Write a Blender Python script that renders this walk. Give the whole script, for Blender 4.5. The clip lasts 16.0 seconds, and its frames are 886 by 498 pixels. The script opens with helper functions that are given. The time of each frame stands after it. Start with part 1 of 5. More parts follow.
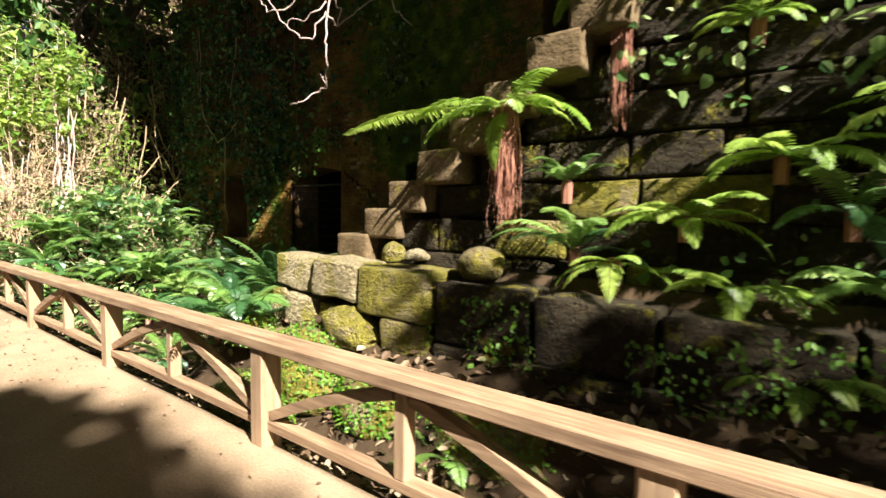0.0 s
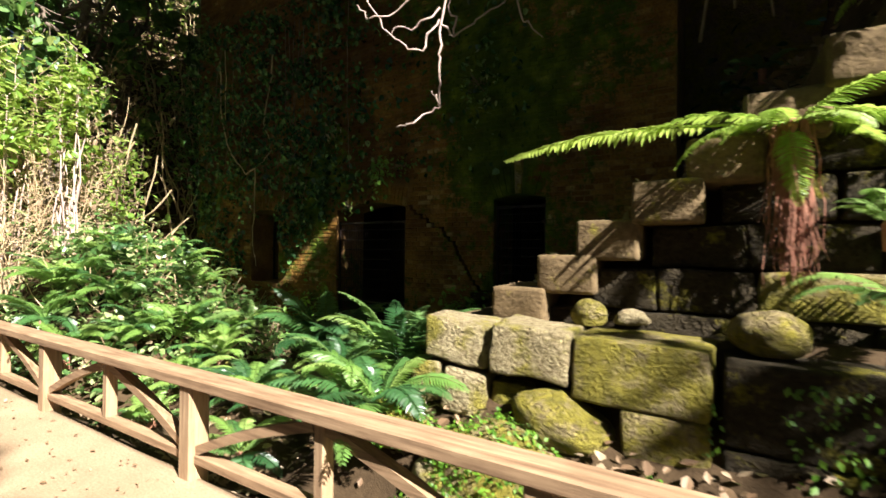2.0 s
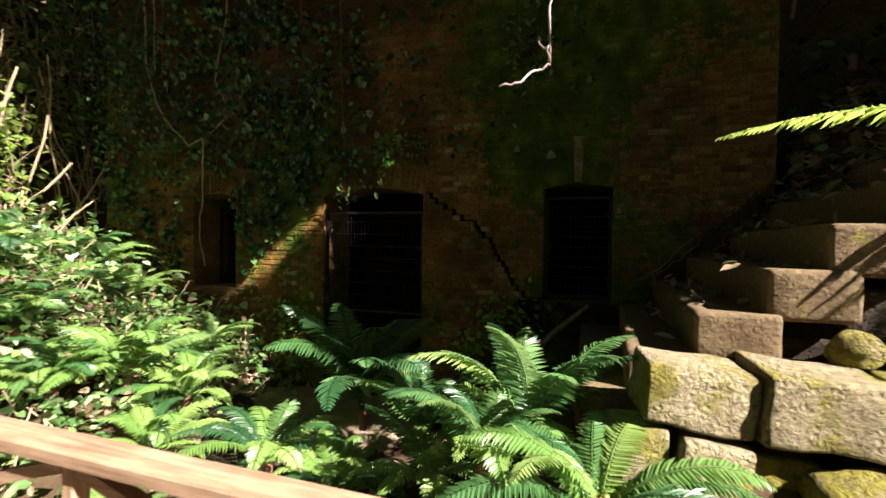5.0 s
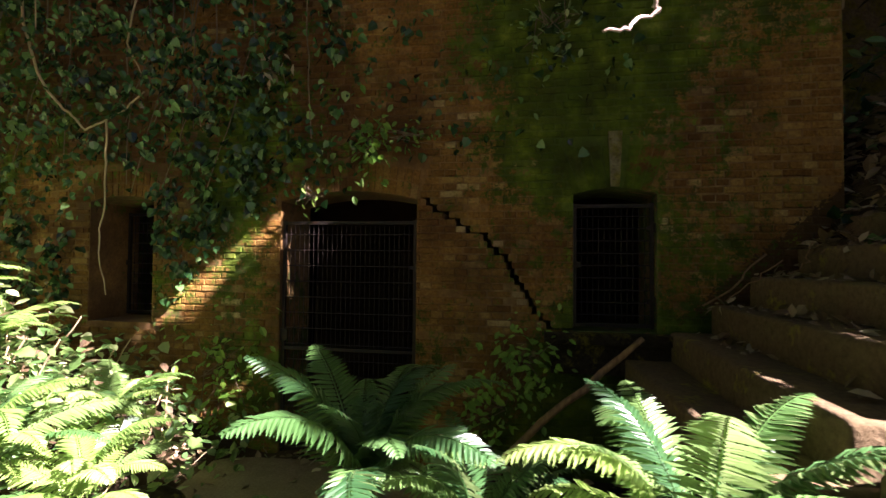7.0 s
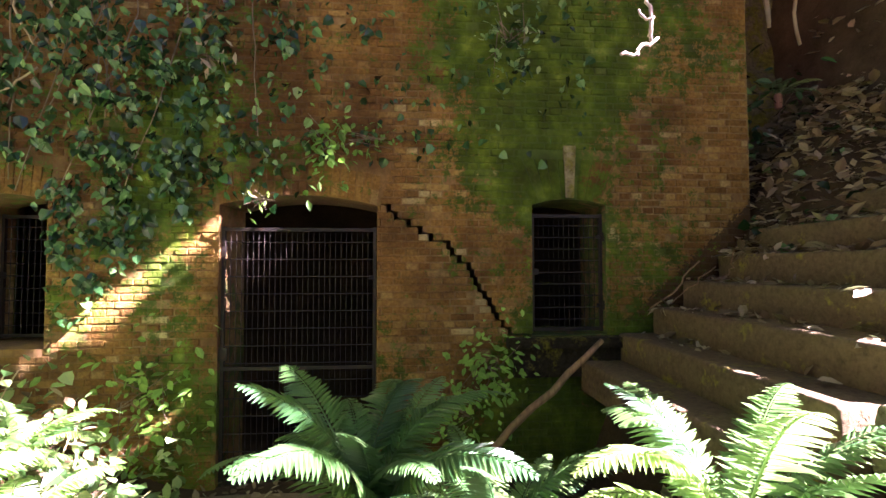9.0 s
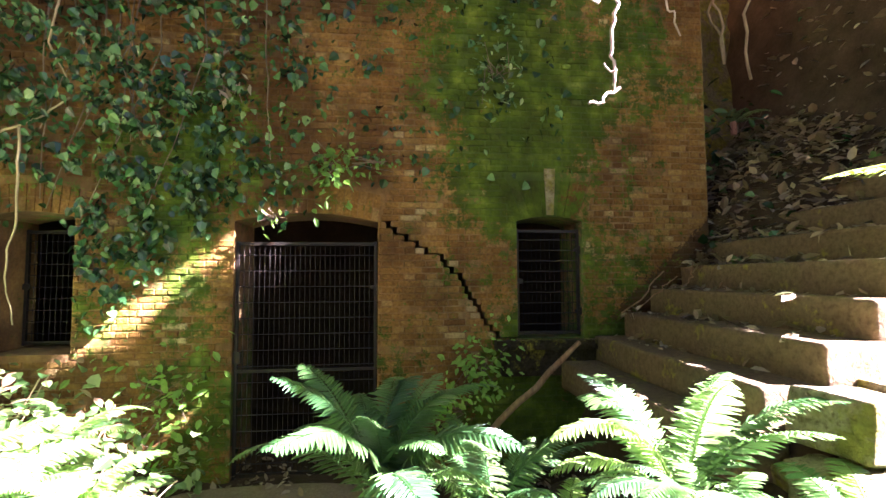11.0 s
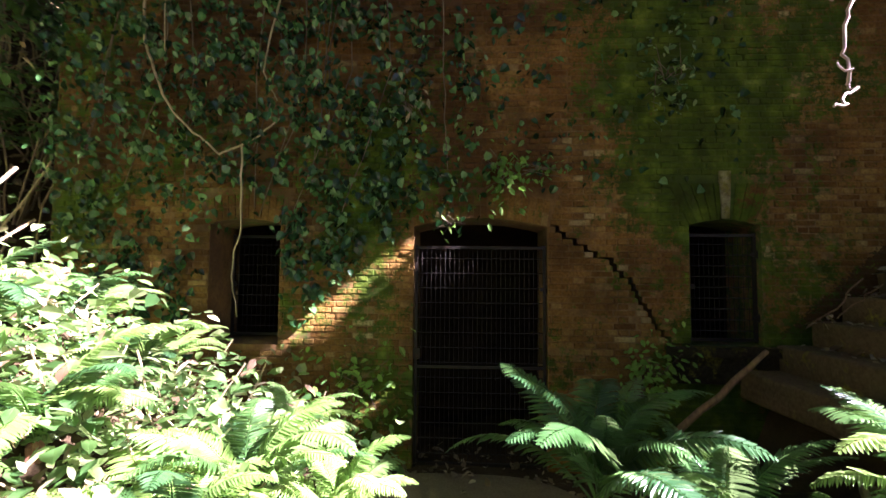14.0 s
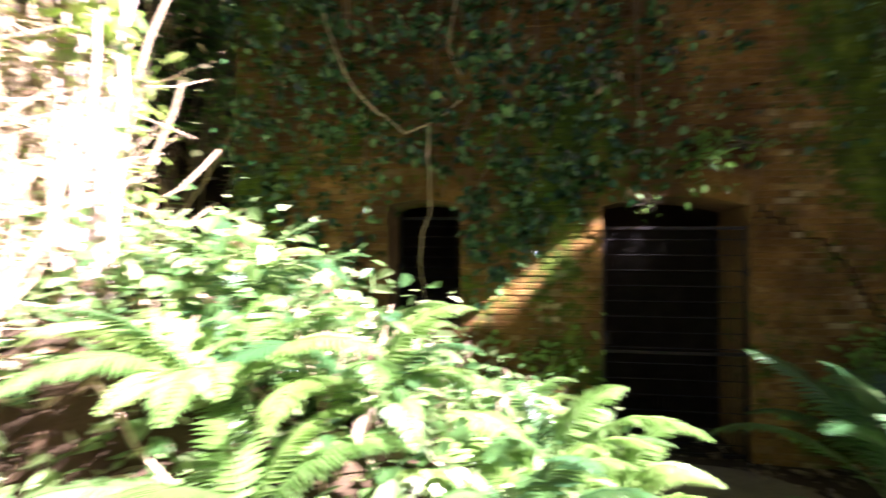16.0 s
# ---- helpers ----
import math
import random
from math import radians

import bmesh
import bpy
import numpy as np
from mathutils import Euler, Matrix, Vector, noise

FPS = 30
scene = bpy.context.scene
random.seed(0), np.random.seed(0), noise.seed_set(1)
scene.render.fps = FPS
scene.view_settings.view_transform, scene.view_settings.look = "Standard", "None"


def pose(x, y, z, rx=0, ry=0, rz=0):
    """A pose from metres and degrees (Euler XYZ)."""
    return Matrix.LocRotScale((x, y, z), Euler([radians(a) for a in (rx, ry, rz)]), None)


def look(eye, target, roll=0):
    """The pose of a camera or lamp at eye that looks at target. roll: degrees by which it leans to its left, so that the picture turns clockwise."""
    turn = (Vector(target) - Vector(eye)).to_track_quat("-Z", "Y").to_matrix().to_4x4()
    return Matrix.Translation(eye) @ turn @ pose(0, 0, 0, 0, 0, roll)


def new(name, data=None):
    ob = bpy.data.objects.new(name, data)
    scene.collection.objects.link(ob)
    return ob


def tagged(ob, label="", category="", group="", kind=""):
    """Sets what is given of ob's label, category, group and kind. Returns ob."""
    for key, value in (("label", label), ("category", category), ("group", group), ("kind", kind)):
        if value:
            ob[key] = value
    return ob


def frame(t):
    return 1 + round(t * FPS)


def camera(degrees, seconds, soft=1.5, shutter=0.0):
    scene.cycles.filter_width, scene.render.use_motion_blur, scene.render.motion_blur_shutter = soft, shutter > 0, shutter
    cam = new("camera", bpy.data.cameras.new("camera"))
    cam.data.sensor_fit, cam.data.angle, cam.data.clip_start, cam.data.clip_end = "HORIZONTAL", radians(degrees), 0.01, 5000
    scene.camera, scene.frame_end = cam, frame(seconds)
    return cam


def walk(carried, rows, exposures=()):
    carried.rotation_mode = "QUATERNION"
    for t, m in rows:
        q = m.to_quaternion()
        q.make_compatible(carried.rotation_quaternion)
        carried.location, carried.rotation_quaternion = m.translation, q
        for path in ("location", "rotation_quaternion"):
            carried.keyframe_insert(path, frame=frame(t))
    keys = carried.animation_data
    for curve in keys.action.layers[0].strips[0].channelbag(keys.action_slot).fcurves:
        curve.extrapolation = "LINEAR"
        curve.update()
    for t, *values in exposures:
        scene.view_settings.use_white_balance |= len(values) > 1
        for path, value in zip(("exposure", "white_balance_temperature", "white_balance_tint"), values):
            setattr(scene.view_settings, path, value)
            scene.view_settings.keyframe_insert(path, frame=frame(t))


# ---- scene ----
cam = camera(87.8, 16.0, shutter=0.5)
METRES, EYE, TILT, LEAN, TURN = 8.0, 1.2, 0.0, 0.0, 35.5
ROWS = [
    (0.0, 0.0, 0.0, 0.0, 0.07, -3.79, -0.99),
    (0.5, -0.0465, 0.0239, -0.0002, -1.56, -3.63, -0.88),
    (1.0, -0.0914, 0.0546, 0.0031, -3.77, -0.55, -0.82),
    (1.5, -0.1338, 0.0802, 0.0074, -5.24, -1.24, -0.75),
    (2.0, -0.1714, 0.1076, 0.009, -3.87, 0.52, -0.61),
    (2.5, -0.2074, 0.123, 0.0181, -4.53, 1.38, -0.63),
    (3.0, -0.2464, 0.1384, 0.0206, -3.13, -0.1, -0.6),
    (3.5, -0.2793, 0.1614, 0.0225, -4.01, 1.1, -0.5),
    (4.0, -0.3044, 0.1859, 0.0229, -8.52, -0.17, -0.32),
    (6.5, -0.3354, 0.3741, 0.019, -23.86, 0.31, -0.52),
    (7.0, -0.357, 0.4001, 0.0197, -26.1, 1.48, -0.52),
    (7.5, -0.3768, 0.4171, 0.0197, -27.27, 0.89, -0.39),
    (8.0, -0.392, 0.4334, 0.0202, -30.55, 1.51, -0.23),
    (8.5, -0.4037, 0.4422, 0.0225, -38.04, 1.89, -0.08),
    (11.0, -0.4514, 0.4146, 0.0237, -41.88, 3.34, 0.28),
    (11.5, -0.4695, 0.4053, 0.0252, -37.17, 3.7, 0.05),
    (12.0, -0.4904, 0.4017, 0.0266, -31.38, 4.09, -0.09),
    (12.5, -0.5072, 0.4038, 0.0278, -26.22, 3.91, -0.17),
    (13.0, -0.5158, 0.4163, 0.0271, -23.68, 3.84, -0.26),
    (13.5, -0.5228, 0.4396, 0.0294, -26.88, 4.33, -0.36),
    (14.0, -0.5422, 0.4619, 0.0272, -32.66, 3.26, -0.48),
    (14.5, -0.5681, 0.4844, 0.0233, -35.7, 1.31, -0.51),
    (15.0, -0.5945, 0.5149, 0.0201, -39.87, 2.16, -0.42),
    (15.5, -0.6294, 0.5397, 0.02, -40.71, 3.08, -0.45),
    (16.0, -0.6738, 0.5566, 0.0218, -28.37, 1.42, -0.51),
]
EXPOSURES = [(0.0, 2.15, 6500, 10), (3.0, 2.15, 6500, 10), (4.2, 2.2, 6450, 12), (6.3, 3.0, 6350, 30), (7.0, 3.5, 6300, 36), (7.5, 3.8, 6250, 38), (8.5, 4.95, 5950, 50),
             (10.8, 5.45, 5700, 38), (11.5, 5.15, 5700, 38), (12.5, 4.6, 5700, 40), (13.0, 4.25, 5700, 40), (13.5, 3.9, 5700, 40), (14.5, 3.95, 5700, 40), (15.5, 3.9, 5700, 40), (16.0, 3.9, 5700, 38)]
walk(cam, [(t, pose(0, 0, EYE, TILT, LEAN, TURN) @ pose(METRES * x, METRES * y, METRES * z, 90 + pitch, roll, yaw)) for t, x, y, z, yaw, pitch, roll in ROWS],
     EXPOSURES)

# ---- world, sun ----
SUN = Vector((1.0, -0.35, 0.87)).normalized()
world = bpy.data.worlds.new("world")
scene.world = world
world.use_nodes = True
wn = world.node_tree.nodes
sky = wn.new("ShaderNodeTexSky")
sky.sky_type = "NISHITA"
sky.sun_disc = False
sky.sun_elevation = math.asin(SUN.z)
sky.sun_rotation = math.atan2(SUN.x, SUN.y)
wn["Background"].inputs["Strength"].default_value = 0.0057
world.node_tree.links.new(sky.outputs[0], wn["Background"].inputs["Color"])
sun = new("sun", bpy.data.lights.new("sun", "SUN"))
sun.data.energy, sun.data.angle, sun.data.color = 5.0, radians(0.5), (1.0, 0.95, 0.88)
sun.matrix_world = look((12, -6, 14), Vector((12, -6, 14)) - SUN)


# ---- materials ----
def material(name, build):
    m = bpy.data.materials.new(name)
    m.use_nodes = True
    build(m.node_tree, m.node_tree.nodes["Principled BSDF"])
    return m


def node(t, kind, **inputs):
    n = t.nodes.new("ShaderNode" + kind)
    for k, v in inputs.items():
        n.inputs[k.replace("_", " ")].default_value = v
    return n


def place(t, scale=(1, 1, 1)):
    """World position, scaled."""
    g = t.nodes.new("ShaderNodeNewGeometry")
    m = node(t, "Mapping")
    m.inputs["Scale"].default_value = scale
    t.links.new(g.outputs["Position"], m.inputs["Vector"])
    return m.outputs[0]


def noise_of(t, where, scale, detail=4, rough=0.6):
    n = node(t, "TexNoise", Scale=scale, Detail=detail, Roughness=rough)
    t.links.new(where, n.inputs["Vector"])
    return n.outputs["Fac"]


def ramp(t, fac, stops):
    r = t.nodes.new("ShaderNodeValToRGB")
    e = r.color_ramp.elements
    while len(e) < len(stops):
        e.new(0.5)
    for k, (p, c) in enumerate(stops):
        e[k].position = p
        e[k].color = (*c, 1) if len(c) == 3 else c
    t.links.new(fac, r.inputs[0])
    return r.outputs[0]


def mix(t, fac, a, b, mode="MIX"):
    m = t.nodes.new("ShaderNodeMix")
    m.data_type, m.blend_type = "RGBA", mode
    for sock, v in ((m.inputs[0], fac), (m.inputs[6], a), (m.inputs[7], b)):
        if isinstance(v, (int, float)):
            sock.default_value = v
        elif isinstance(v, tuple):
            sock.default_value = (*v, 1)
        else:
            t.links.new(v, sock)
    return m.outputs[2]


def maths(t, op, a, b):
    m = t.nodes.new("ShaderNodeMath")
    m.operation = op
    for k, v in enumerate((a, b)):
        if isinstance(v, (int, float)):
            m.inputs[k].default_value = v
        else:
            t.links.new(v, m.inputs[k])
    return m.outputs[0]


def bump(t, b, height, strength=0.5, distance=0.02):
    n = node(t, "Bump", Strength=strength, Distance=distance)
    t.links.new(height, n.inputs["Height"])
    t.links.new(n.outputs[0], b.inputs["Normal"])


def axis(t, k):
    g = t.nodes.new("ShaderNodeNewGeometry")
    s = t.nodes.new("ShaderNodeSeparateXYZ")
    t.links.new(g.outputs["Position"], s.inputs[0])
    return s.outputs[k]


def random_of(t, single):
    if single:
        return t.nodes.new("ShaderNodeObjectInfo").outputs["Random"]
    return t.nodes.new("ShaderNodeNewGeometry").outputs["Random Per Island"]


def thick_moss(t):
    """Moss is thickest on the damp stretch over the window, and low by the foot of the wall."""
    x, z = axis(t, 0), axis(t, 2)
    a = ramp(t, maths(t, "MULTIPLY", maths(t, "ADD", x, 9.5), 0.1333), [(0.0, (0.55, 0.55, 0.55)), (0.26, (0.35, 0.35, 0.35)), (0.33, (0.2, 0.2, 0.2)), (0.41, (0.5, 0.5, 0.5)), (0.54, (0.1, 0.1, 0.1)), (0.64, (0.3, 0.3, 0.3)), (0.77, (0.95, 0.95, 0.95)), (0.90, (0.75, 0.75, 0.75)), (1.0, (0.3, 0.3, 0.3))])
    b = ramp(t, maths(t, "MULTIPLY", z, 0.2), [(0.0, (1.0, 1.0, 1.0)), (0.14, (0.75, 0.75, 0.75)), (0.32, (0.7, 0.7, 0.7)), (0.45, (1, 1, 1)), (1.0, (0.8, 0.8, 0.8))])
    return maths(t, "MULTIPLY", maths(t, "MULTIPLY", a, b), 0.22)


def stained(t, base, p, grain):
    """Washed-down dirt, dark stains, painted ivy shade and moss that cover bricks and joints alike."""
    wash = ramp(t, noise_of(t, place(t, (1.0, 1.0, 0.45)), 2.3, 7, 0.7), [(0.40, (0, 0, 0)), (0.56, (1, 1, 1))])
    base = mix(t, maths(t, "MULTIPLY", wash, 0.7), base, ramp(t, grain, [(0.3, (0.145, 0.062, 0.013)), (0.7, (0.30, 0.150, 0.032))]))
    # Shade behind the ivy, put into the brick colour high on the left.
    ivy_shade = ramp(t, maths(t, "MULTIPLY", maths(t, "ADD", axis(t, 0), 9.5), 0.1333), [(0.0, (0.13, 0.13, 0.13)), (0.5, (0.12, 0.12, 0.12)), (0.62, (0.04, 0.04, 0.04)), (1.0, (0.0, 0.0, 0.0))])
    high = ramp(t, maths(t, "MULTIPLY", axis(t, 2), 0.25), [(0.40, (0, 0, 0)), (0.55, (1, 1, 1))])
    # Random dark stains, made stronger by that painted shade.
    stain_shade = ramp(t, maths(t, "ADD", noise_of(t, p, 1.1, 6, 0.65), maths(t, "MULTIPLY", ivy_shade, high)), [(0.46, (0, 0, 0)), (0.62, (1, 1, 1))])
    base = mix(t, maths(t, "MULTIPLY", stain_shade, 0.78), base, (0.060, 0.026, 0.009))
    # Darker below a slanting line along the steps, right of the window.
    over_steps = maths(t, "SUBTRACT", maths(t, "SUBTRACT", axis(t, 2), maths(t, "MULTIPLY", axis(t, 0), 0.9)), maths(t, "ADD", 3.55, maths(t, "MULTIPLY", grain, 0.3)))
    darkened = maths(t, "MULTIPLY", maths(t, "LESS_THAN", over_steps, 0.0), maths(t, "GREATER_THAN", axis(t, 0), -3.19))
    base = mix(t, maths(t, "MULTIPLY", darkened, 0.85), base, (0.045, 0.022, 0.010))
    m1 = noise_of(t, p, 0.75, 7, 0.62)
    m2 = noise_of(t, p, 9, 9, 0.85)
    moss = ramp(t, maths(t, "ADD", maths(t, "ADD", maths(t, "MULTIPLY", m1, 0.45), maths(t, "MULTIPLY", m2, 0.55)), thick_moss(t)), [(0.592, (0, 0, 0)), (0.622, (1, 1, 1))])
    mosscol = ramp(t, noise_of(t, p, 4, 6), [(0.3, (0.014, 0.036, 0.003)), (0.48, (0.035, 0.075, 0.004)), (0.62, (0.085, 0.14, 0.008)), (0.76, (0.24, 0.28, 0.03))])
    return mix(t, maths(t, "MULTIPLY", moss, 0.9), base, mosscol)


def bricks(single):
    def build(t, b):
        p = place(t)
        base = ramp(t, random_of(t, single), [(0.0, (0.14, 0.064, 0.018)), (0.35, (0.24, 0.132, 0.036)), (0.75, (0.32, 0.20, 0.058)), (0.93, (0.42, 0.28, 0.10)), (1.0, (0.58, 0.46, 0.24))])
        grain = noise_of(t, p, 45, 5)
        base = mix(t, 0.55, base, ramp(t, grain, [(0.3, (0.25, 0.18, 0.12)), (0.7, (1, 0.95, 0.85))]), "MULTIPLY")
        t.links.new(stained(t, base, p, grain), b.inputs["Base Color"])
        b.inputs["Roughness"].default_value = 0.95
        b.inputs["Specular IOR Level"].default_value = 0.2
        bump(t, b, maths(t, "ADD", grain, noise_of(t, p, 12, 4)), 0.8, 0.015)
    return build


def m_mortar(t, b):
    p = place(t)
    grain = noise_of(t, p, 45, 5)
    c = ramp(t, noise_of(t, p, 14, 6), [(0.3, (0.12, 0.065, 0.025)), (0.7, (0.30, 0.19, 0.08))])
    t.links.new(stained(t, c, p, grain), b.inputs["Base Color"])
    b.inputs["Roughness"].default_value = 1.0
    bump(t, b, noise_of(t, p, 60, 4), 0.6, 0.01)


def stones(light, dark, moss_at, seed, carve=1.0):
    def build(t, b):
        p = place(t)
        grain = noise_of(t, p, 30, 6, 0.7)
        c = ramp(t, grain, [(0.28, dark), (0.5, tuple(0.6 * l + 0.4 * d for l, d in zip(light, dark))), (0.72, light)])
        c = mix(t, 0.35, c, ramp(t, random_of(t, True), [(0, (0.55, 0.5, 0.42)), (1, (1, 1, 1))]), "MULTIPLY")
        moss = ramp(t, maths(t, "ADD", maths(t, "MULTIPLY", noise_of(t, p, 3.1 + seed, 5, 0.7), 0.75), maths(t, "MULTIPLY", grain, 0.25)), [(moss_at, (0, 0, 0)), (moss_at + 0.09, (1, 1, 1))])
        c = mix(t, maths(t, "MULTIPLY", moss, 0.85), c, ramp(t, noise_of(t, p, 17, 5), [(0.3, (0.11, 0.10, 0.010)), (0.6, (0.31, 0.27, 0.028)), (0.8, (0.48, 0.41, 0.08))]))
        t.links.new(c, b.inputs["Base Color"])
        b.inputs["Roughness"].default_value = 0.95
        b.inputs["Specular IOR Level"].default_value = 0.2
        pits = node(t, "TexVoronoi", Scale=34.0)
        t.links.new(p, pits.inputs["Vector"])
        pit = ramp(t, pits.outputs["Distance"], [(0.0, (0, 0, 0)), (0.45, (1, 1, 1))])
        rough = maths(t, "ADD", maths(t, "MULTIPLY", noise_of(t, p, 90, 5, 0.7), 0.5), maths(t, "ADD", grain, maths(t, "MULTIPLY", pit, 0.4)))
        chisel = noise_of(t, place(t, (1.0, 1.0, 2.2)), 11, 3, 0.5)
        bump(t, b, maths(t, "ADD", rough, maths(t, "MULTIPLY", chisel, 0.9)), carve, 0.07)
    return build


def soil(lo, hi, scale=6, rough=1.0):
    def build(t, b):
        p = place(t)
        c = ramp(t, noise_of(t, p, scale, 8, 0.7), [(0.3, lo), (0.7, hi)])
        c = mix(t, 0.6, c, ramp(t, noise_of(t, p, 70, 4), [(0.3, (0.45, 0.4, 0.35)), (0.7, (1, 1, 1))]), "MULTIPLY")
        t.links.new(c, b.inputs["Base Color"])
        b.inputs["Roughness"].default_value = 1.0
        b.inputs["Specular IOR Level"].default_value = 0.15
        bump(t, b, noise_of(t, p, 90, 6), 0.5 * rough, 0.012)
    return build


def leaves(cols, single=False, gloss=0.45, through_light=0.3, lit=(0.44, 0.60, 0.22)):
    def build(t, b):
        n = len(cols)
        c = ramp(t, random_of(t, single), [(k / max(1, n - 1), col) for k, col in enumerate(cols)])
        c = mix(t, 0.45, c, ramp(t, noise_of(t, place(t), 22, 3), [(0.3, (0.5, 0.55, 0.45)), (0.7, (1.0, 1.0, 1.0))]), "MULTIPLY")
        t.links.new(c, b.inputs["Base Color"])
        b.inputs["Roughness"].default_value = gloss
        b.inputs["Specular IOR Level"].default_value = 0.55
        tr = node(t, "BsdfTranslucent")
        t.links.new(mix(t, 0.5, c, lit, "MIX"), tr.inputs["Color"])
        mx = node(t, "MixShader", Fac=through_light)
        t.links.new(b.outputs[0], mx.inputs[1])
        t.links.new(tr.outputs[0], mx.inputs[2])
        t.links.new(mx.outputs[0], t.nodes["Material Output"].inputs["Surface"])
    return build


def wood(lo, hi, along, grainy=1.0):
    def build(t, b):
        sc = [38.0, 38.0, 38.0]
        sc[along] = 2.2
        p = place(t, tuple(sc))
        g = noise_of(t, p, 1.0, 6, 0.65)
        c = ramp(t, g, [(0.32, lo), (0.68, hi)])
        c = mix(t, 0.5, c, ramp(t, noise_of(t, place(t), 4, 5), [(0.35, (0.6, 0.55, 0.5)), (0.65, (1, 1, 1))]), "MULTIPLY")
        t.links.new(c, b.inputs["Base Color"])
        b.inputs["Roughness"].default_value = 0.72
        bump(t, b, g, 0.5 * grainy, 0.006)
    return build


def m_iron(t, b):
    p = place(t)
    c = ramp(t, noise_of(t, p, 25, 5), [(0.35, (0.010, 0.008, 0.008)), (0.6, (0.020, 0.012, 0.009)), (0.8, (0.06, 0.024, 0.012))])
    t.links.new(c, b.inputs["Base Color"])
    b.inputs["Roughness"].default_value = 0.55
    b.inputs["Specular IOR Level"].default_value = 0.28


MAT = {
    "brick": material("brick", bricks(True)),
    "brick_joined": material("brick_joined", bricks(False)),
    "broken_brick": material("broken_brick", soil((0.22, 0.15, 0.07), (0.44, 0.32, 0.17), 9)),
    "mortar": material("mortar", m_mortar),
    "block": material("sandstone", stones((0.64, 0.54, 0.33), (0.16, 0.115, 0.05), 0.475, 0.0)),
    "mossy_stone": material("mossy_stone", stones((0.46, 0.37, 0.20), (0.15, 0.115, 0.055), 0.43, 0.7)),
    # Near-black: the deep shade on low wall and cliff is put into this colour.
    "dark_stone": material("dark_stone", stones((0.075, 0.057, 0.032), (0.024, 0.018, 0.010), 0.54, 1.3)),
    "step_stone": material("step_stone", stones((0.19, 0.135, 0.072), (0.078, 0.052, 0.027), 0.57, 2.1, 0.3)),
    "rock": material("rock", stones((0.40, 0.31, 0.17), (0.13, 0.095, 0.05), 0.45, 1.7)),
    # Near-black so the rooms look unlit; the shade is in the colour.
    "inside": material("unlit_plaster", soil((0.018, 0.012, 0.010), (0.04, 0.026, 0.02), 3)),
    "path": material("path_sand", soil((0.28, 0.195, 0.12), (0.43, 0.315, 0.205), 1.3, 0.6)),
    "earth": material("earth", soil((0.032, 0.021, 0.012), (0.10, 0.066, 0.036), 3.0)),
    "sand": material("pale_sand", soil((0.26, 0.20, 0.13), (0.36, 0.29, 0.19), 5)),
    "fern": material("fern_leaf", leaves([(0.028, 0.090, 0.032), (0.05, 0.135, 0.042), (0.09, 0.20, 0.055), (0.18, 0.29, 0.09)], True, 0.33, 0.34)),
    # Two lighter copies of the fern leaf, with sunlight put into their colour.
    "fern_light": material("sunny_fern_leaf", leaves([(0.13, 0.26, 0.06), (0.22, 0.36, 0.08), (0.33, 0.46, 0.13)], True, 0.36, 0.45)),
    "fern_sunlit": material("sunlit_yellow_fern_leaf", leaves([(0.21, 0.35, 0.05), (0.31, 0.45, 0.08), (0.43, 0.54, 0.13)], True, 0.4, 0.5, (0.52, 0.68, 0.13))),
    "ivy": material("ivy_leaf", leaves([(0.005, 0.022, 0.006), (0.010, 0.040, 0.011), (0.020, 0.070, 0.020), (0.05, 0.14, 0.04), (0.22, 0.34, 0.12)], False, 0.20, 0.12)),
    "bush": material("bush_leaf", leaves([(0.04, 0.10, 0.03), (0.10, 0.21, 0.06), (0.23, 0.36, 0.10), (0.52, 0.56, 0.30)], False, 0.30, 0.42)),
    "shrub": material("shrub_leaf", leaves([(0.09, 0.20, 0.04), (0.18, 0.33, 0.055), (0.32, 0.45, 0.09), (0.50, 0.55, 0.22)], False, 0.32, 0.5, (0.60, 0.72, 0.16))),
    "crown": material("crown_leaf", leaves([(0.03, 0.09, 0.02), (0.06, 0.14, 0.025), (0.10, 0.20, 0.03)], False, 0.5, 0.2)),
    "moss_leaf": material("moss_leaf", leaves([(0.06, 0.17, 0.015), (0.12, 0.28, 0.02), (0.20, 0.38, 0.035)], False, 0.5, 0.35)),
    "litter": material("leaf_litter", leaves([(0.10, 0.055, 0.028), (0.19, 0.11, 0.06), (0.32, 0.21, 0.13), (0.46, 0.35, 0.24)], False, 0.6, 0.15)),
    "rail_x": material("rail_wood", wood((0.17, 0.10, 0.055), (0.42, 0.28, 0.165), 0)),
    "rail_z": material("post_wood", wood((0.24, 0.15, 0.085), (0.44, 0.30, 0.18), 2)),
    "stem": material("stem_bark", wood((0.10, 0.065, 0.04), (0.24, 0.17, 0.11), 2)),
    "pale_stem": material("pale_twig", wood((0.36, 0.25, 0.21), (0.58, 0.45, 0.40), 2)),
    "dry": material("dry_twig", wood((0.34, 0.24, 0.13), (0.56, 0.43, 0.27), 2)),
    "fibre": material("root_fibre", wood((0.20, 0.07, 0.04), (0.52, 0.25, 0.17), 2)),
    "branch": material("brown_branch", wood((0.15, 0.08, 0.038), (0.33, 0.19, 0.09), 2)),
    "weed": material("weed_leaf", leaves([(0.13, 0.30, 0.03), (0.22, 0.44, 0.045), (0.34, 0.55, 0.08)], False, 0.5, 0.35)),
    "bark": material("tree_bark", wood((0.07, 0.05, 0.035), (0.17, 0.125, 0.09), 2, 2.0)),
    "iron": material("rusty_iron", m_iron),
}


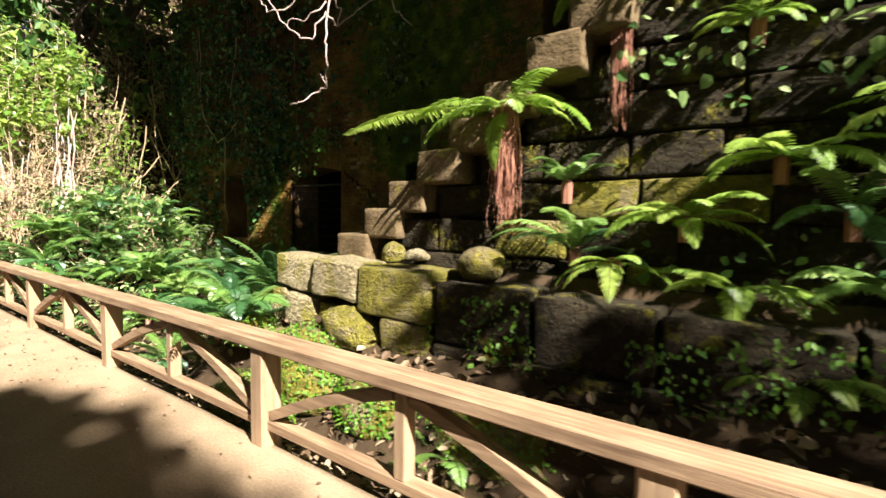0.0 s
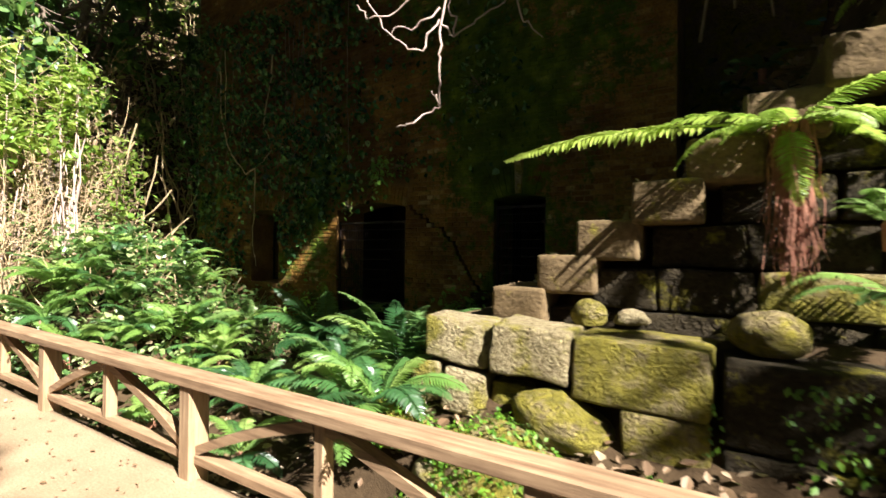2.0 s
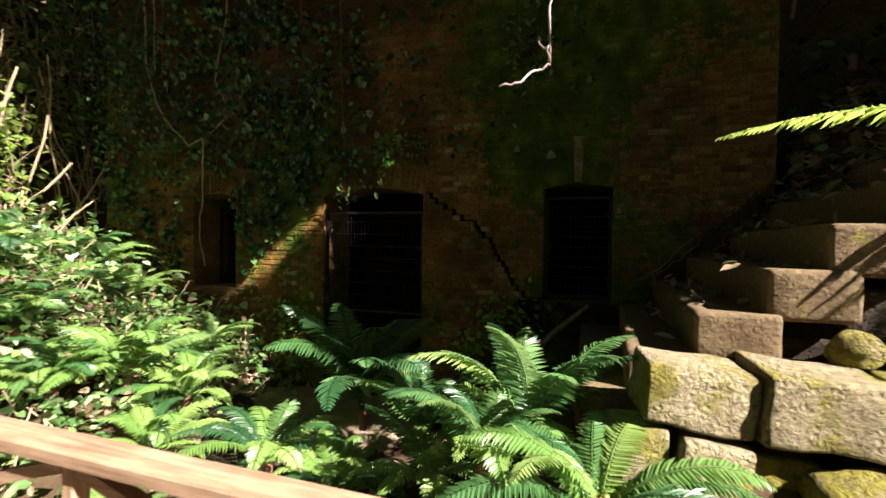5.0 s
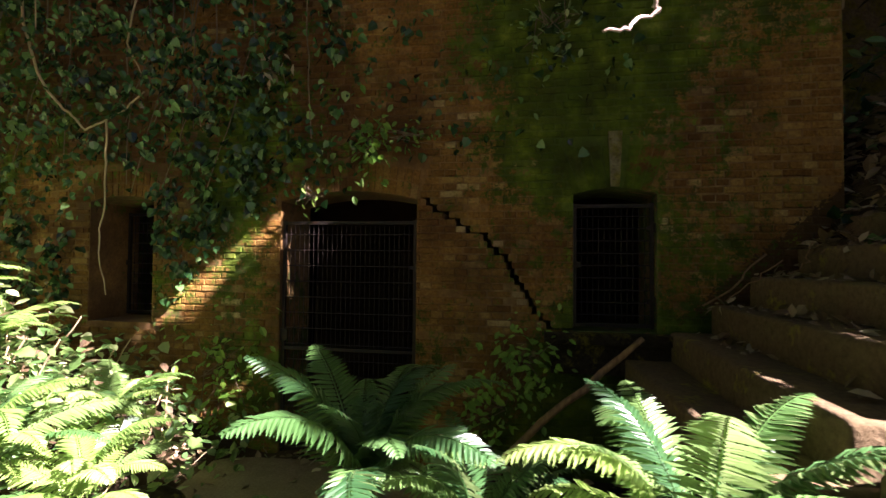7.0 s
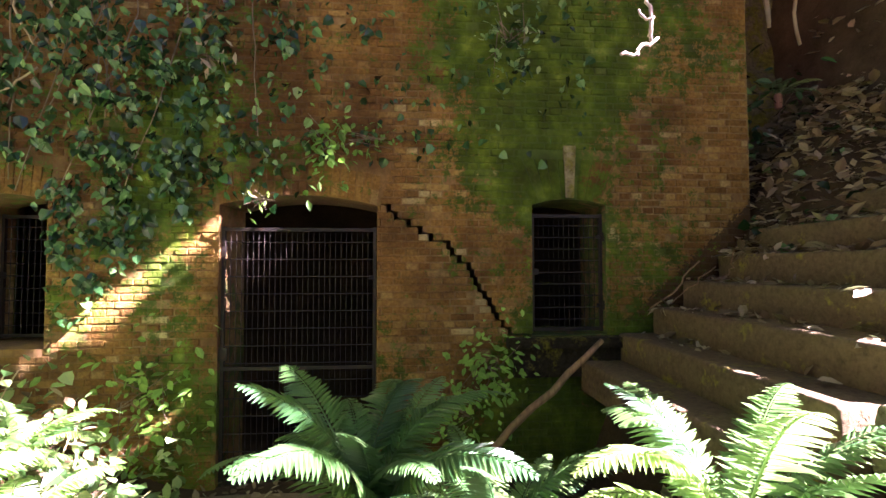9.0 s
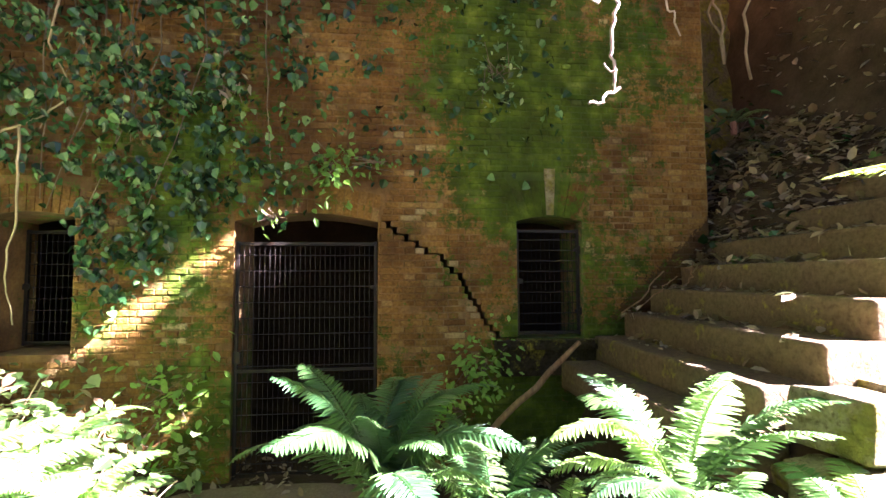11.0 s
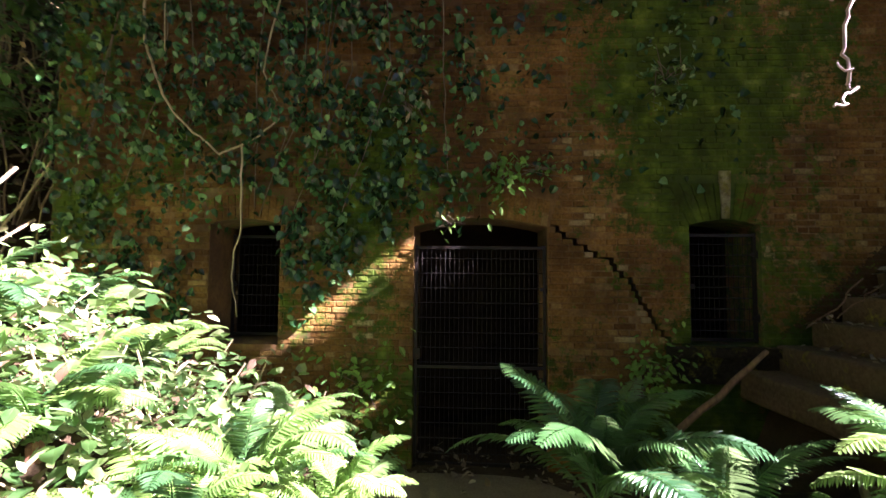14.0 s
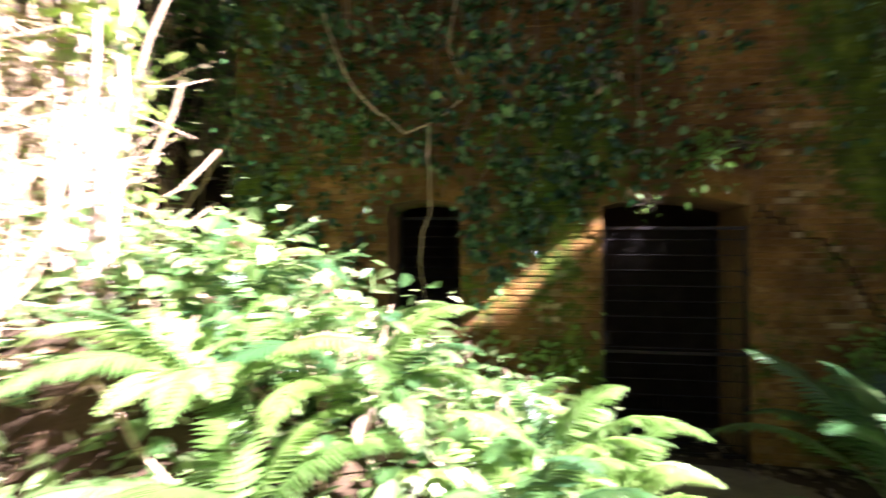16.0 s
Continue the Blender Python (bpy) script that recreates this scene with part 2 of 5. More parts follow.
# ---- mesh helpers ----
class Mesh:
    """Gathers vertices and faces of one mesh."""

    def __init__(self):
        self.v, self.f = [], []

    def add(self, verts, faces):
        n = len(self.v)
        self.v.extend(tuple(p) for p in verts)
        self.f.extend(tuple(n + i for i in f) for f in faces)

    def box(self, x0, x1, y0, y1, z0, z1):
        self.add([(x, y, z) for z in (z0, z1) for y in (y0, y1) for x in (x0, x1)],
                 [(0, 2, 3, 1), (4, 5, 7, 6), (0, 1, 5, 4), (2, 6, 7, 3), (0, 4, 6, 2), (1, 3, 7, 5)])

    def tube(self, pts, radii, sides=6):
        pts = [Vector(p) for p in pts]
        rings = []
        side = None
        for k, p in enumerate(pts):
            d = (pts[min(k + 1, len(pts) - 1)] - pts[max(k - 1, 0)]).normalized()
            if side is None:
                side = d.orthogonal().normalized()
            side = (side - d * side.dot(d)).normalized()
            other = d.cross(side)
            r = radii[k] if not isinstance(radii, (int, float)) else radii
            rings.append([p + r * (math.cos(a) * side + math.sin(a) * other) for a in (2 * math.pi * i / sides for i in range(sides))])
        n = len(self.v)
        for ring in rings:
            self.v.extend(tuple(q) for q in ring)
        for k in range(len(rings) - 1):
            for i in range(sides):
                j = (i + 1) % sides
                self.f.append((n + k * sides + i, n + k * sides + j, n + (k + 1) * sides + j, n + (k + 1) * sides + i))
        self.f.append(tuple(n + i for i in reversed(range(sides))))
        self.f.append(tuple(n + (len(rings) - 1) * sides + i for i in range(sides)))

    def prism(self, outline, y0, y1):
        """A flat outline in x and z, from y0 to y1 deep."""
        n = len(outline)
        self.add([(x, y0, z) for x, z in outline] + [(x, y1, z) for x, z in outline],
                 [tuple(range(n)), tuple(reversed(range(n, 2 * n)))] + [(i, n + i, n + (i + 1) % n, (i + 1) % n) for i in range(n)])

    def data(self, name, mat, smooth=False):
        me = bpy.data.meshes.new(name)
        me.from_pydata(self.v, [], self.f)
        me.materials.append(MAT[mat])
        if smooth:
            me.polygons.foreach_set("use_smooth", [True] * len(me.polygons))
        me.update()
        return me


def normals_out(me):
    bm = bmesh.new()
    bm.from_mesh(me)
    bmesh.ops.recalc_face_normals(bm, faces=bm.faces)
    bm.to_mesh(me)
    bm.free()
    return me


def part(name, mesh, mat, parent, label="", smooth=False):
    me = mesh.data(name, mat, smooth) if isinstance(mesh, Mesh) else mesh
    ob = new(name, me)
    ob.parent = parent
    return tagged(ob, label)


def empty(name, at, label, category, group="", kind=""):
    ob = new(name)
    ob.empty_display_size = 0.1
    ob.location = at
    return tagged(ob, label, category, group, kind)


def rounded_block(sx, sy, sz, seed, wear=0.02, cuts=3, bevel=0.018):
    """A hewn stone centred on the origin, edges worn and faces uneven."""
    bm = bmesh.new()
    bmesh.ops.create_cube(bm, size=1.0)
    for v in bm.verts:
        v.co = Vector((v.co.x * sx, v.co.y * sy, v.co.z * sz))
    bmesh.ops.bevel(bm, geom=list(bm.edges), offset=min(bevel, 0.3 * min(sx, sy, sz)), segments=2, affect="EDGES", profile=0.6)
    bmesh.ops.subdivide_edges(bm, edges=[e for e in bm.edges if e.calc_length() > 0.10], cuts=cuts, use_grid_fill=True)
    off = Vector((seed * 3.7, seed * 1.3, seed * 7.1))
    for v in bm.verts:
        n = v.co.normalized()
        v.co += n * wear * (noise.noise(v.co * 4.5 + off) + 0.6 * noise.noise(v.co * 14 + off))
    bmesh.ops.recalc_face_normals(bm, faces=bm.faces)
    me = bpy.data.meshes.new("stone")
    bm.to_mesh(me)
    bm.free()
    me.polygons.foreach_set("use_smooth", [True] * len(me.polygons))
    return me


def boulder(r, squash, seed, rough=0.25):
    bm = bmesh.new()
    bmesh.ops.create_icosphere(bm, subdivisions=4, radius=1.0)
    off = Vector((seed * 2.7, seed * 5.3, seed))
    for v in bm.verts:
        k = 1 + rough * noise.noise(v.co * 1.1 + off) + 0.12 * rough * noise.noise(v.co * 6 + off)
        v.co = Vector((v.co.x * r[0], v.co.y * r[1], v.co.z * r[2])) * k
        v.co.z = max(v.co.z, -squash * r[2])
    me = bpy.data.meshes.new("boulder")
    bm.to_mesh(me)
    bm.free()
    me.polygons.foreach_set("use_smooth", [True] * len(me.polygons))
    return me


def stone_ob(name, me, mat, m, parent=None):
    if not me.materials:
        me.materials.append(MAT[mat])
    ob = new(name, me)
    ob.matrix_world = m
    if parent:
        ob.parent = parent
        ob.matrix_parent_inverse = Matrix.Translation(parent.location).inverted()
    return ob


# ---- the lie of the land ----
WALL_Y, WALL_X0, WALL_X1 = 4.47, -9.45, -2.0
RUN, RISE, STEP_X, STEP_Z = 0.27, 0.2, -2.88, 1.06


def smooth_step(a, b, x):
    k = min(1.0, max(0.0, (x - a) / (b - a)))
    return k * k * (3 - 2 * k)


def land(x, y):
    """Height of the ground sheet."""
    z = -0.05
    # the bed between the walk and the brick front
    z += (-0.17) * smooth_step(1.42, 1.75, y)
    # bank of undergrowth at the far end of the bed
    bank = min(1.35, max(0.0, (-6.25 - x) * 0.62))
    z += bank * smooth_step(1.55, 2.3, y) * (1 - 0.45 * smooth_step(3.2, 4.3, y))
    # stone terrace, stairs and the cliff of ferns
    z += 0.62 * smooth_step(-4.3, -3.4, x) * smooth_step(1.7, 2.2, y) * (1 - smooth_step(2.9, 3.6, y))
    terrace = smooth_step(-3.05, -2.95, x) * smooth_step(2.32, 2.42, y)
    z += terrace * 0.45 * (1 - smooth_step(2.9, 3.1, y))
    up = max(-0.2, STEP_Z + (x - STEP_X) * RISE / RUN - 0.33)
    k = smooth_step(2.72, 2.82, y) * smooth_step(-3.3, -3.15, x)
    z = z * (1 - k) + min(up, 6.5) * k
    k = smooth_step(2.78, 3.0, y) * smooth_step(-0.9, -0.5, x)
    z += k * (1.6 + 0.8 * (min(y, 6) - 2.8))
    z += smooth_step(-2.5, -1.5, x) * smooth_step(3.1, 4.6, y) * 0.75
    k = smooth_step(WALL_Y + 1.9, WALL_Y + 2.1, y) * smooth_step(WALL_X0 - 0.3, WALL_X0 + 0.2, x)
    z = max(z, k * 5.2) if k > 0 else z
    # hill beyond the end of the brick front
    k = smooth_step(-8.8, -15.5, x)
    z += k * (5.2 * smooth_step(0.9, 6.0, y) + 1.2)
    z += smooth_step(-9.8, -10.4, x) * max(0.0, y - 4.6) * 0.5
    # slope on the other side of the walk
    z += 3.6 * smooth_step(-2.2, -6.5, y)
    if y > 1.5 or y < -2:
        z += 0.05 * noise.noise(Vector((x * 1.3, y * 1.3, 0)))
    return max(-0.4, min(z, 9.0))


def graded(a, b, step, far):
    mid = [a + step * k for k in range(int(round((b - a) / step)) + 1)]
    out, d = [], step
    x = 0.0
    while x < far:
        d *= 1.5
        x += d
        out.append(x)
    return [a - q for q in reversed(out)] + mid + [b + q for q in out]


g = Mesh()
gx, gy = graded(-16, 6, 0.2, 900), graded(-6.6, 9.4, 0.16, 900)
g.v = [(x, y, land(max(-30, min(x, 20)), max(-12, min(y, 14)))) for y in gy for x in gx]
nx = len(gx)
g.f = [(j * nx + i, j * nx + i + 1, (j + 1) * nx + i + 1, (j + 1) * nx + i) for j in range(len(gy) - 1) for i in range(nx - 1)]
tagged(new("ground", g.data("ground", "earth", True)), "dark brown earth with roots and leaf mould", "ground", kind="structure")

# walk: a slab of sandy screed
p = Mesh()
px = [-16 + 0.4 * k for k in range(58)]
rows_y = [-2.25, -1.5, -0.7, 0.0, 0.6, 1.1, 1.36, 1.395]
p.v = [(x, y + (0.012 * noise.noise(Vector((x * 2, y, 3))) if k == 7 else 0), 0.006 * noise.noise(Vector((x * 0.9, y * 0.9, 0))) * (0 if k > 5 else 1)) for k, y in enumerate(rows_y) for x in px]
n = len(px)
p.f = [(j * n + i, j * n + i + 1, (j + 1) * n + i + 1, (j + 1) * n + i) for j in range(len(rows_y) - 1) for i in range(n - 1)]
e0 = len(p.v)
p.v += [(x, 1.395, -0.3) for x in px]
p.f += [(7 * n + i, 7 * n + i + 1, e0 + i + 1, e0 + i) for i in range(n - 1)]
tagged(new("pavement", p.data("pavement", "path", True)), "sandy tan screed walkway strewn with grit", "pavement", kind="structure")

# pale sand before the door
p = Mesh()
sand = []
for k in range(28):
    a = 2 * math.pi * k / 28
    sand.append((-5.75 + 0.95 * math.cos(a) * (1 + 0.15 * noise.noise(Vector((math.cos(a) * 2, math.sin(a) * 2, 5)))), 3.72 + 0.55 * math.sin(a) * (1 + 0.2 * noise.noise(Vector((math.sin(a) * 2, 4, 1))))))
p.v = [(-5.75, 3.72, -0.155)] + [(x, y, -0.165) for x, y in sand] + [(-5.75 + 1.25 * (x + 5.75), min(4.44, 3.72 + 1.25 * (y - 3.72)), -0.27) for x, y in sand]
p.f = [(0, 1 + k, 1 + (k + 1) % 28) for k in range(28)] + [(1 + k, 29 + k, 29 + (k + 1) % 28, 1 + (k + 1) % 28) for k in range(28)]
tagged(new("ground_sand", p.data("ground_sand", "sand", True)), "patch of pale trodden sand before the doorway", "ground", kind="structure")

# ---- brick front ----
DOOR = (-6.13, -4.98, -0.25, 1.84, 0.075)
WIN_R = (-3.79, -3.20, 0.85, 1.86, 0.045)
WIN_L = (-7.96, -7.32, 0.80, 1.86, 0.045)
HOLES = (WIN_L, DOOR, WIN_R)
TOP, THICK = 6.4, 0.55
CRACK = [(-4.93, 1.86), (-4.83, 1.76), (-4.70, 1.69), (-4.57, 1.60), (-4.45, 1.57), (-4.40, 1.47), (-4.28, 1.38), (-4.22, 1.24), (-4.13, 1.12), (-4.06, 0.98), (-3.95, 0.87), (-3.80, 0.85)]


def arch(hole, x):
    """Height of the opening's segmental head at x."""
    x0, x1, _, spring, rise = hole
    u = (x - (x0 + x1) / 2) / ((x1 - x0) / 2)
    return spring + rise * (1 - u * u)


def head(hole, n=12):
    return [(hole[0] + (hole[1] - hole[0]) * k / n, arch(hole, hole[0] + (hole[1] - hole[0]) * k / n)) for k in range(n + 1)]


COURSE, COURSE_Z = 0.055, -0.35


def crack_at(z):
    """Place of the crack at a height, or None past its ends."""
    for (xa, za), (xb, zb) in zip(CRACK, CRACK[1:]):
        if zb <= z < za:
            return xa + (xb - xa) * (za - z) / (za - zb)
    return None


def crack_steps():
    """The crack keeps to the joints: upright through a course, then level to the next."""
    out = [CRACK[0]]
    k = int((CRACK[0][1] - COURSE_Z) / COURSE)
    while True:
        zt, zb = COURSE_Z + (k + 1) * COURSE, COURSE_Z + k * COURSE
        x = crack_at((zt + zb) / 2)
        if x is None:
            if zt < 1.0:
                break
            k -= 1
            continue
        out += [(x, min(zt, out[-1][1])), (x, zb)]
        k -= 1
    return out + [(CRACK[-1][0], out[-1][1])]


core = Mesh()
F, B = WALL_Y + 0.008, WALL_Y + THICK
bot = -0.6
core.prism([(WALL_X0, bot), (WIN_L[0], bot), (WIN_L[0], WIN_L[3]), (WALL_X0, WIN_L[3])], F, B)
core.prism([(WIN_L[0], bot), (WIN_L[1], bot), (WIN_L[1], WIN_L[2]), (WIN_L[0], WIN_L[2])], F, B)
core.prism([(WIN_L[1], bot), (DOOR[0], bot), (DOOR[0], DOOR[3]), (WIN_L[1], WIN_L[3])], F, B)
zig = crack_steps()
core.prism([(DOOR[1], bot), (-3.80, bot), (-3.80, zig[-1][1] - 0.012)] + [(x - 0.018, z - 0.012) for x, z in reversed(zig)] + [(DOOR[1], 1.84)], F, B)
core.prism([(x + 0.018, z + 0.012) for x, z in zig] + [(WIN_R[0], zig[-1][1] + 0.012), (WIN_R[0], WIN_R[3]), (-4.9, 1.875)], F, B)
core.prism([(WIN_R[0], bot), (WIN_R[1], bot), (WIN_R[1], WIN_R[2]), (WIN_R[0], WIN_R[2])], F, B)
core.prism([(WIN_R[1], bot), (WALL_X1, bot), (WALL_X1, WIN_R[3]), (WIN_R[1], WIN_R[3])], F, B)
line = [(WALL_X0, WIN_L[3])] + head(WIN_L) + head(DOOR) + [(-4.9, 1.875)] + head(WIN_R) + [(WALL_X1, WIN_R[3])]
for (xa, za), (xb, zb) in zip(line, line[1:]):
    core.prism([(xa, za), (xb, zb), (xb, TOP), (xa, TOP)], F, B)
wall = new("wall_north", normals_out(core.data("wall_north", "mortar")))
tagged(wall, "old orange brick front, mossy, cracked and overgrown with ivy", "wall", kind="structure")

# rooms behind the openings, their darkness put into the plaster colour
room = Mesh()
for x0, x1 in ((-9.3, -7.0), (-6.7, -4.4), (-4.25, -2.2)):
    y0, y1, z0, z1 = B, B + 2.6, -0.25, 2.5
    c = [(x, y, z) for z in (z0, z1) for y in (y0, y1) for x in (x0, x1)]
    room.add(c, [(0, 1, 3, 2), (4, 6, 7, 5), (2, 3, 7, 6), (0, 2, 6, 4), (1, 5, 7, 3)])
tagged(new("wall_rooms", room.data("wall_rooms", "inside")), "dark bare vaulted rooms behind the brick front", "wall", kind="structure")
roof = Mesh()
roof.box(WALL_X0, WALL_X1, WALL_Y + 0.02, WALL_Y + 3.4, TOP, TOP + 0.3)
tagged(new("roof", roof.data("roof", "earth")), "earth covered top of the brick building", "roof", kind="structure")
back = Mesh()
back.box(WALL_X0 - 0.02, WALL_X0 + 0.5, B, B + 2.9, -0.6, TOP)
back.box(WALL_X1 - 0.4, WALL_X1 - 0.004, B, B + 2.9, -0.6, TOP)
tagged(new("wall_end", back.data("wall_end", "mortar")), "dark end walls of the brick building", "wall", kind="structure")

# mossy rock face past the end of the bricks
rock = Mesh()
nu, nv = 46, 34
for j in range(nv + 1):
    for i in range(nu + 1):
        x, z = -2.3 + 8.5 * i / nu, 0.4 + 6.4 * j / nv
        q = Vector((x * 0.9, z * 0.9, 2.2))
        ledge = 0.10 * math.floor((z + 0.25 * noise.noise(Vector((x * 0.6, 0, 7)))) / 0.55)
        rock.v.append((x, 5.15 + 0.25 * noise.noise(q) + 0.07 * noise.noise(q * 5) + ledge * 0.6, z))
rock.f = [(j * (nu + 1) + i, j * (nu + 1) + i + 1, (j + 1) * (nu + 1) + i + 1, (j + 1) * (nu + 1) + i) for j in range(nv) for i in range(nu)]
tagged(new("wall_rock", rock.data("wall_rock", "rock", True)), "dark damp rock face with patches of moss", "wall", kind="structure")


# ---- stairs and stone walls ----
# steps: long slabs from the rock to the open end
stairs = empty("stone_staircase", (-2.7, 3.4, 0.6), "worn mossy stone steps strewn with dead leaves", "stairs")
for k in range(-2, 8):
    w = 0.345
    x0 = STEP_X + RUN * k
    me = rounded_block(w, 1.86, RISE + 0.03, k + 20, 0.014, 4, 0.025)
    stone_ob("step", me, "step_stone", pose(x0 + w / 2, 3.47 + 0.02 * (k % 3), STEP_Z + RISE * k - RISE / 2 - 0.005, 0, 0, 1.5 * math.sin(k * 2.3)), stairs)

# low wall of big hewn stones at the foot of the stairs
low = empty("stone_wall", (-2.4, 2.3, -0.2), "low dry wall of weathered yellow sandstone blocks", "wall")
BLOCKS = [
    ("block", -2.93, 2.33, 0.77, 0.40, 0.34, 0.24, 0, 6, 6), ("block", -2.50, 2.36, 0.755, 0.42, 0.40, 0.27, 0, 3, 3), ("mossy_stone", -1.96, 2.38, 0.71, 0.60, 0.42, 0.31, 0, 1, -2),
    ("block", -3.13, 2.28, 0.52, 0.20, 0.26, 0.23, 0, -5, 8), ("block", -2.87, 2.27, 0.50, 0.25, 0.26, 0.24, 0, 6, 4), ("mossy_stone", -2.62, 2.36, 0.47, 0.22, 0.26, 0.20, 0, 4, 0),
    ("mossy_stone", -1.86, 2.32, 0.41, 0.36, 0.30, 0.27, 0, 0, 4),
    # these stand in shade, which their stone colour already holds
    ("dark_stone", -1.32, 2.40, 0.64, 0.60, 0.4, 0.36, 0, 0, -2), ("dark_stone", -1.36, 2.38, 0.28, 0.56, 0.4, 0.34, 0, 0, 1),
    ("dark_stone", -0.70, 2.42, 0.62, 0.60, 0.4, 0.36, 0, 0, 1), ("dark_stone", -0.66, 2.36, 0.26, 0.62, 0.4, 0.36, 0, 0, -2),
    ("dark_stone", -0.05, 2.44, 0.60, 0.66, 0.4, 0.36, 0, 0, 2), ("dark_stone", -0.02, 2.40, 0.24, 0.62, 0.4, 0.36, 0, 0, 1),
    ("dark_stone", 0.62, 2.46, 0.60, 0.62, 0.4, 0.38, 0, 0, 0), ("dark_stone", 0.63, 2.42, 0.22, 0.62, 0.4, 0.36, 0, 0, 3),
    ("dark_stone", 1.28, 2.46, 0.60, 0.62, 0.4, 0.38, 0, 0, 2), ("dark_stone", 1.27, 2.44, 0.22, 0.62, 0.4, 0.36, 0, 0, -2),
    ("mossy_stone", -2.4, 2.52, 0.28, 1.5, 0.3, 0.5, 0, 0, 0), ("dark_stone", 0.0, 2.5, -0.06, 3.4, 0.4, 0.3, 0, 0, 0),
]
for k, (mat, x, y, z, sx, sy, sz, rx, ry, rz) in enumerate(BLOCKS):
    stone_ob("block", rounded_block(sx, sy, sz, k + 1, 0.022), mat, pose(x, y, z, rx, ry, rz), low)

# cheek wall under the ends of the steps, and the cliff that goes on from it
cheek = empty("cheek_wall", (-1.2, 2.8, 0.6), "mossy coursed sandstone wall beside the steps", "wall")
rc = random.Random(5)
for row in range(14):
    z0 = 0.72 + 0.24 * row
    x = -2.62 + 0.324 * row
    while x < 3.4:
        w = rc.uniform(0.36, 0.62)
        # mossy colour only on the sunlit stretch, shade-darkened stone elsewhere
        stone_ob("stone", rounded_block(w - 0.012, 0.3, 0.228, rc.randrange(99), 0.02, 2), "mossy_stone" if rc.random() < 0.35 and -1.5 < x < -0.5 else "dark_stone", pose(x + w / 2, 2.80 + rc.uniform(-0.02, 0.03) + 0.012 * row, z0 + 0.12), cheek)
        x += w

# boulders
def rock_thing(name, r, at, mat, seed, label, squash=0.5, rz=0, ry=0):
    ob = stone_ob(name, boulder(r, squash, seed), mat, pose(*at, 0, ry, rz))
    return tagged(ob, label, "rock", "loose rocks")


rock_thing("boulder", (0.26, 0.16, 0.16), (-2.33, 2.2, 0.42), "mossy_stone", 3, "big sloping mossy yellow boulder below the wall", 0.75, 0, 20)
rock_thing("boulder", (0.17, 0.14, 0.12), (-1.44, 2.44, 0.92), "mossy_stone", 8, "rounded boulder covered in yellow-green moss", 0.7)
rock_thing("stone", (0.10, 0.09, 0.09), (-2.28, 2.56, 0.93), "mossy_stone", 12, "small mossy stone beside the steps", 0.6)
rock_thing("stone", (0.09, 0.08, 0.05), (-2.05, 2.56, 0.93), "block", 14, "flat broken stone on the terrace", 0.6)
for k, (x, y, z, r, mat) in enumerate([(-6.35, 3.35, -0.12, 0.24, "dark_stone"), (-6.05, 3.05, -0.16, 0.28, "dark_stone"), (-6.55, 3.0, 0.0, 0.17, "block"), (-6.15, 2.7, -0.13, 0.2, "block"), (-5.8, 2.75, -0.17, 0.22, "dark_stone"), (-4.1, 3.75, -0.08, 0.22, "dark_stone"), (-3.7, 3.3, 0.0, 0.3, "dark_stone"), (-3.35, 2.9, 0.1, 0.26, "dark_stone"), (-2.9, 1.95, 0.12, 0.16, "block")]):
    rock_thing("stone", (r, r * 0.8, r * 0.55), (x, y, z), mat, 30 + k, "grey-brown stone lying on the bed", 0.5, 40 * k)

# ---- railing ----
rail = empty("railing", (-4.18, 1.4, 0), "low tan wooden railing with braced panels along the walkway", "railing")
RAIL_Y = 1.40


def bar(m, a, b, w, d, along_y=Vector((0, 1, 0))):
    """A squared bar from a to b, w across and d deep in y, edges eased."""
    a, b = Vector(a), Vector(b)
    u = (b - a).normalized()
    s = u.cross(along_y).normalized()
    e = 0.12 * min(w, d)
    ring = [(w / 2 - e, -d / 2), (w / 2, -d / 2 + e), (w / 2, d / 2 - e), (w / 2 - e, d / 2), (-w / 2 + e, d / 2), (-w / 2, d / 2 - e), (-w / 2, -d / 2 + e), (-w / 2 + e, -d / 2)]
    vs = [p + s * i + along_y * j for p in (a, b) for i, j in ring]
    m.add(vs, [tuple(reversed(range(8))), tuple(range(8, 16))] + [(k, (k + 1) % 8, 8 + (k + 1) % 8, 8 + k) for k in range(8)])


def bar_part(name, a, b, w, d, mat, dy=0.0):
    m = Mesh()
    a2, b2 = (a[0], a[1] + dy, a[2]), (b[0], b[1] + dy, b[2])
    bar(m, a2, b2, w, d)
    me = normals_out(m.data(name, mat))
    ob = part(name, me, mat, rail)
    ob.matrix_parent_inverse = Matrix.Translation(rail.location).inverted()
    return ob


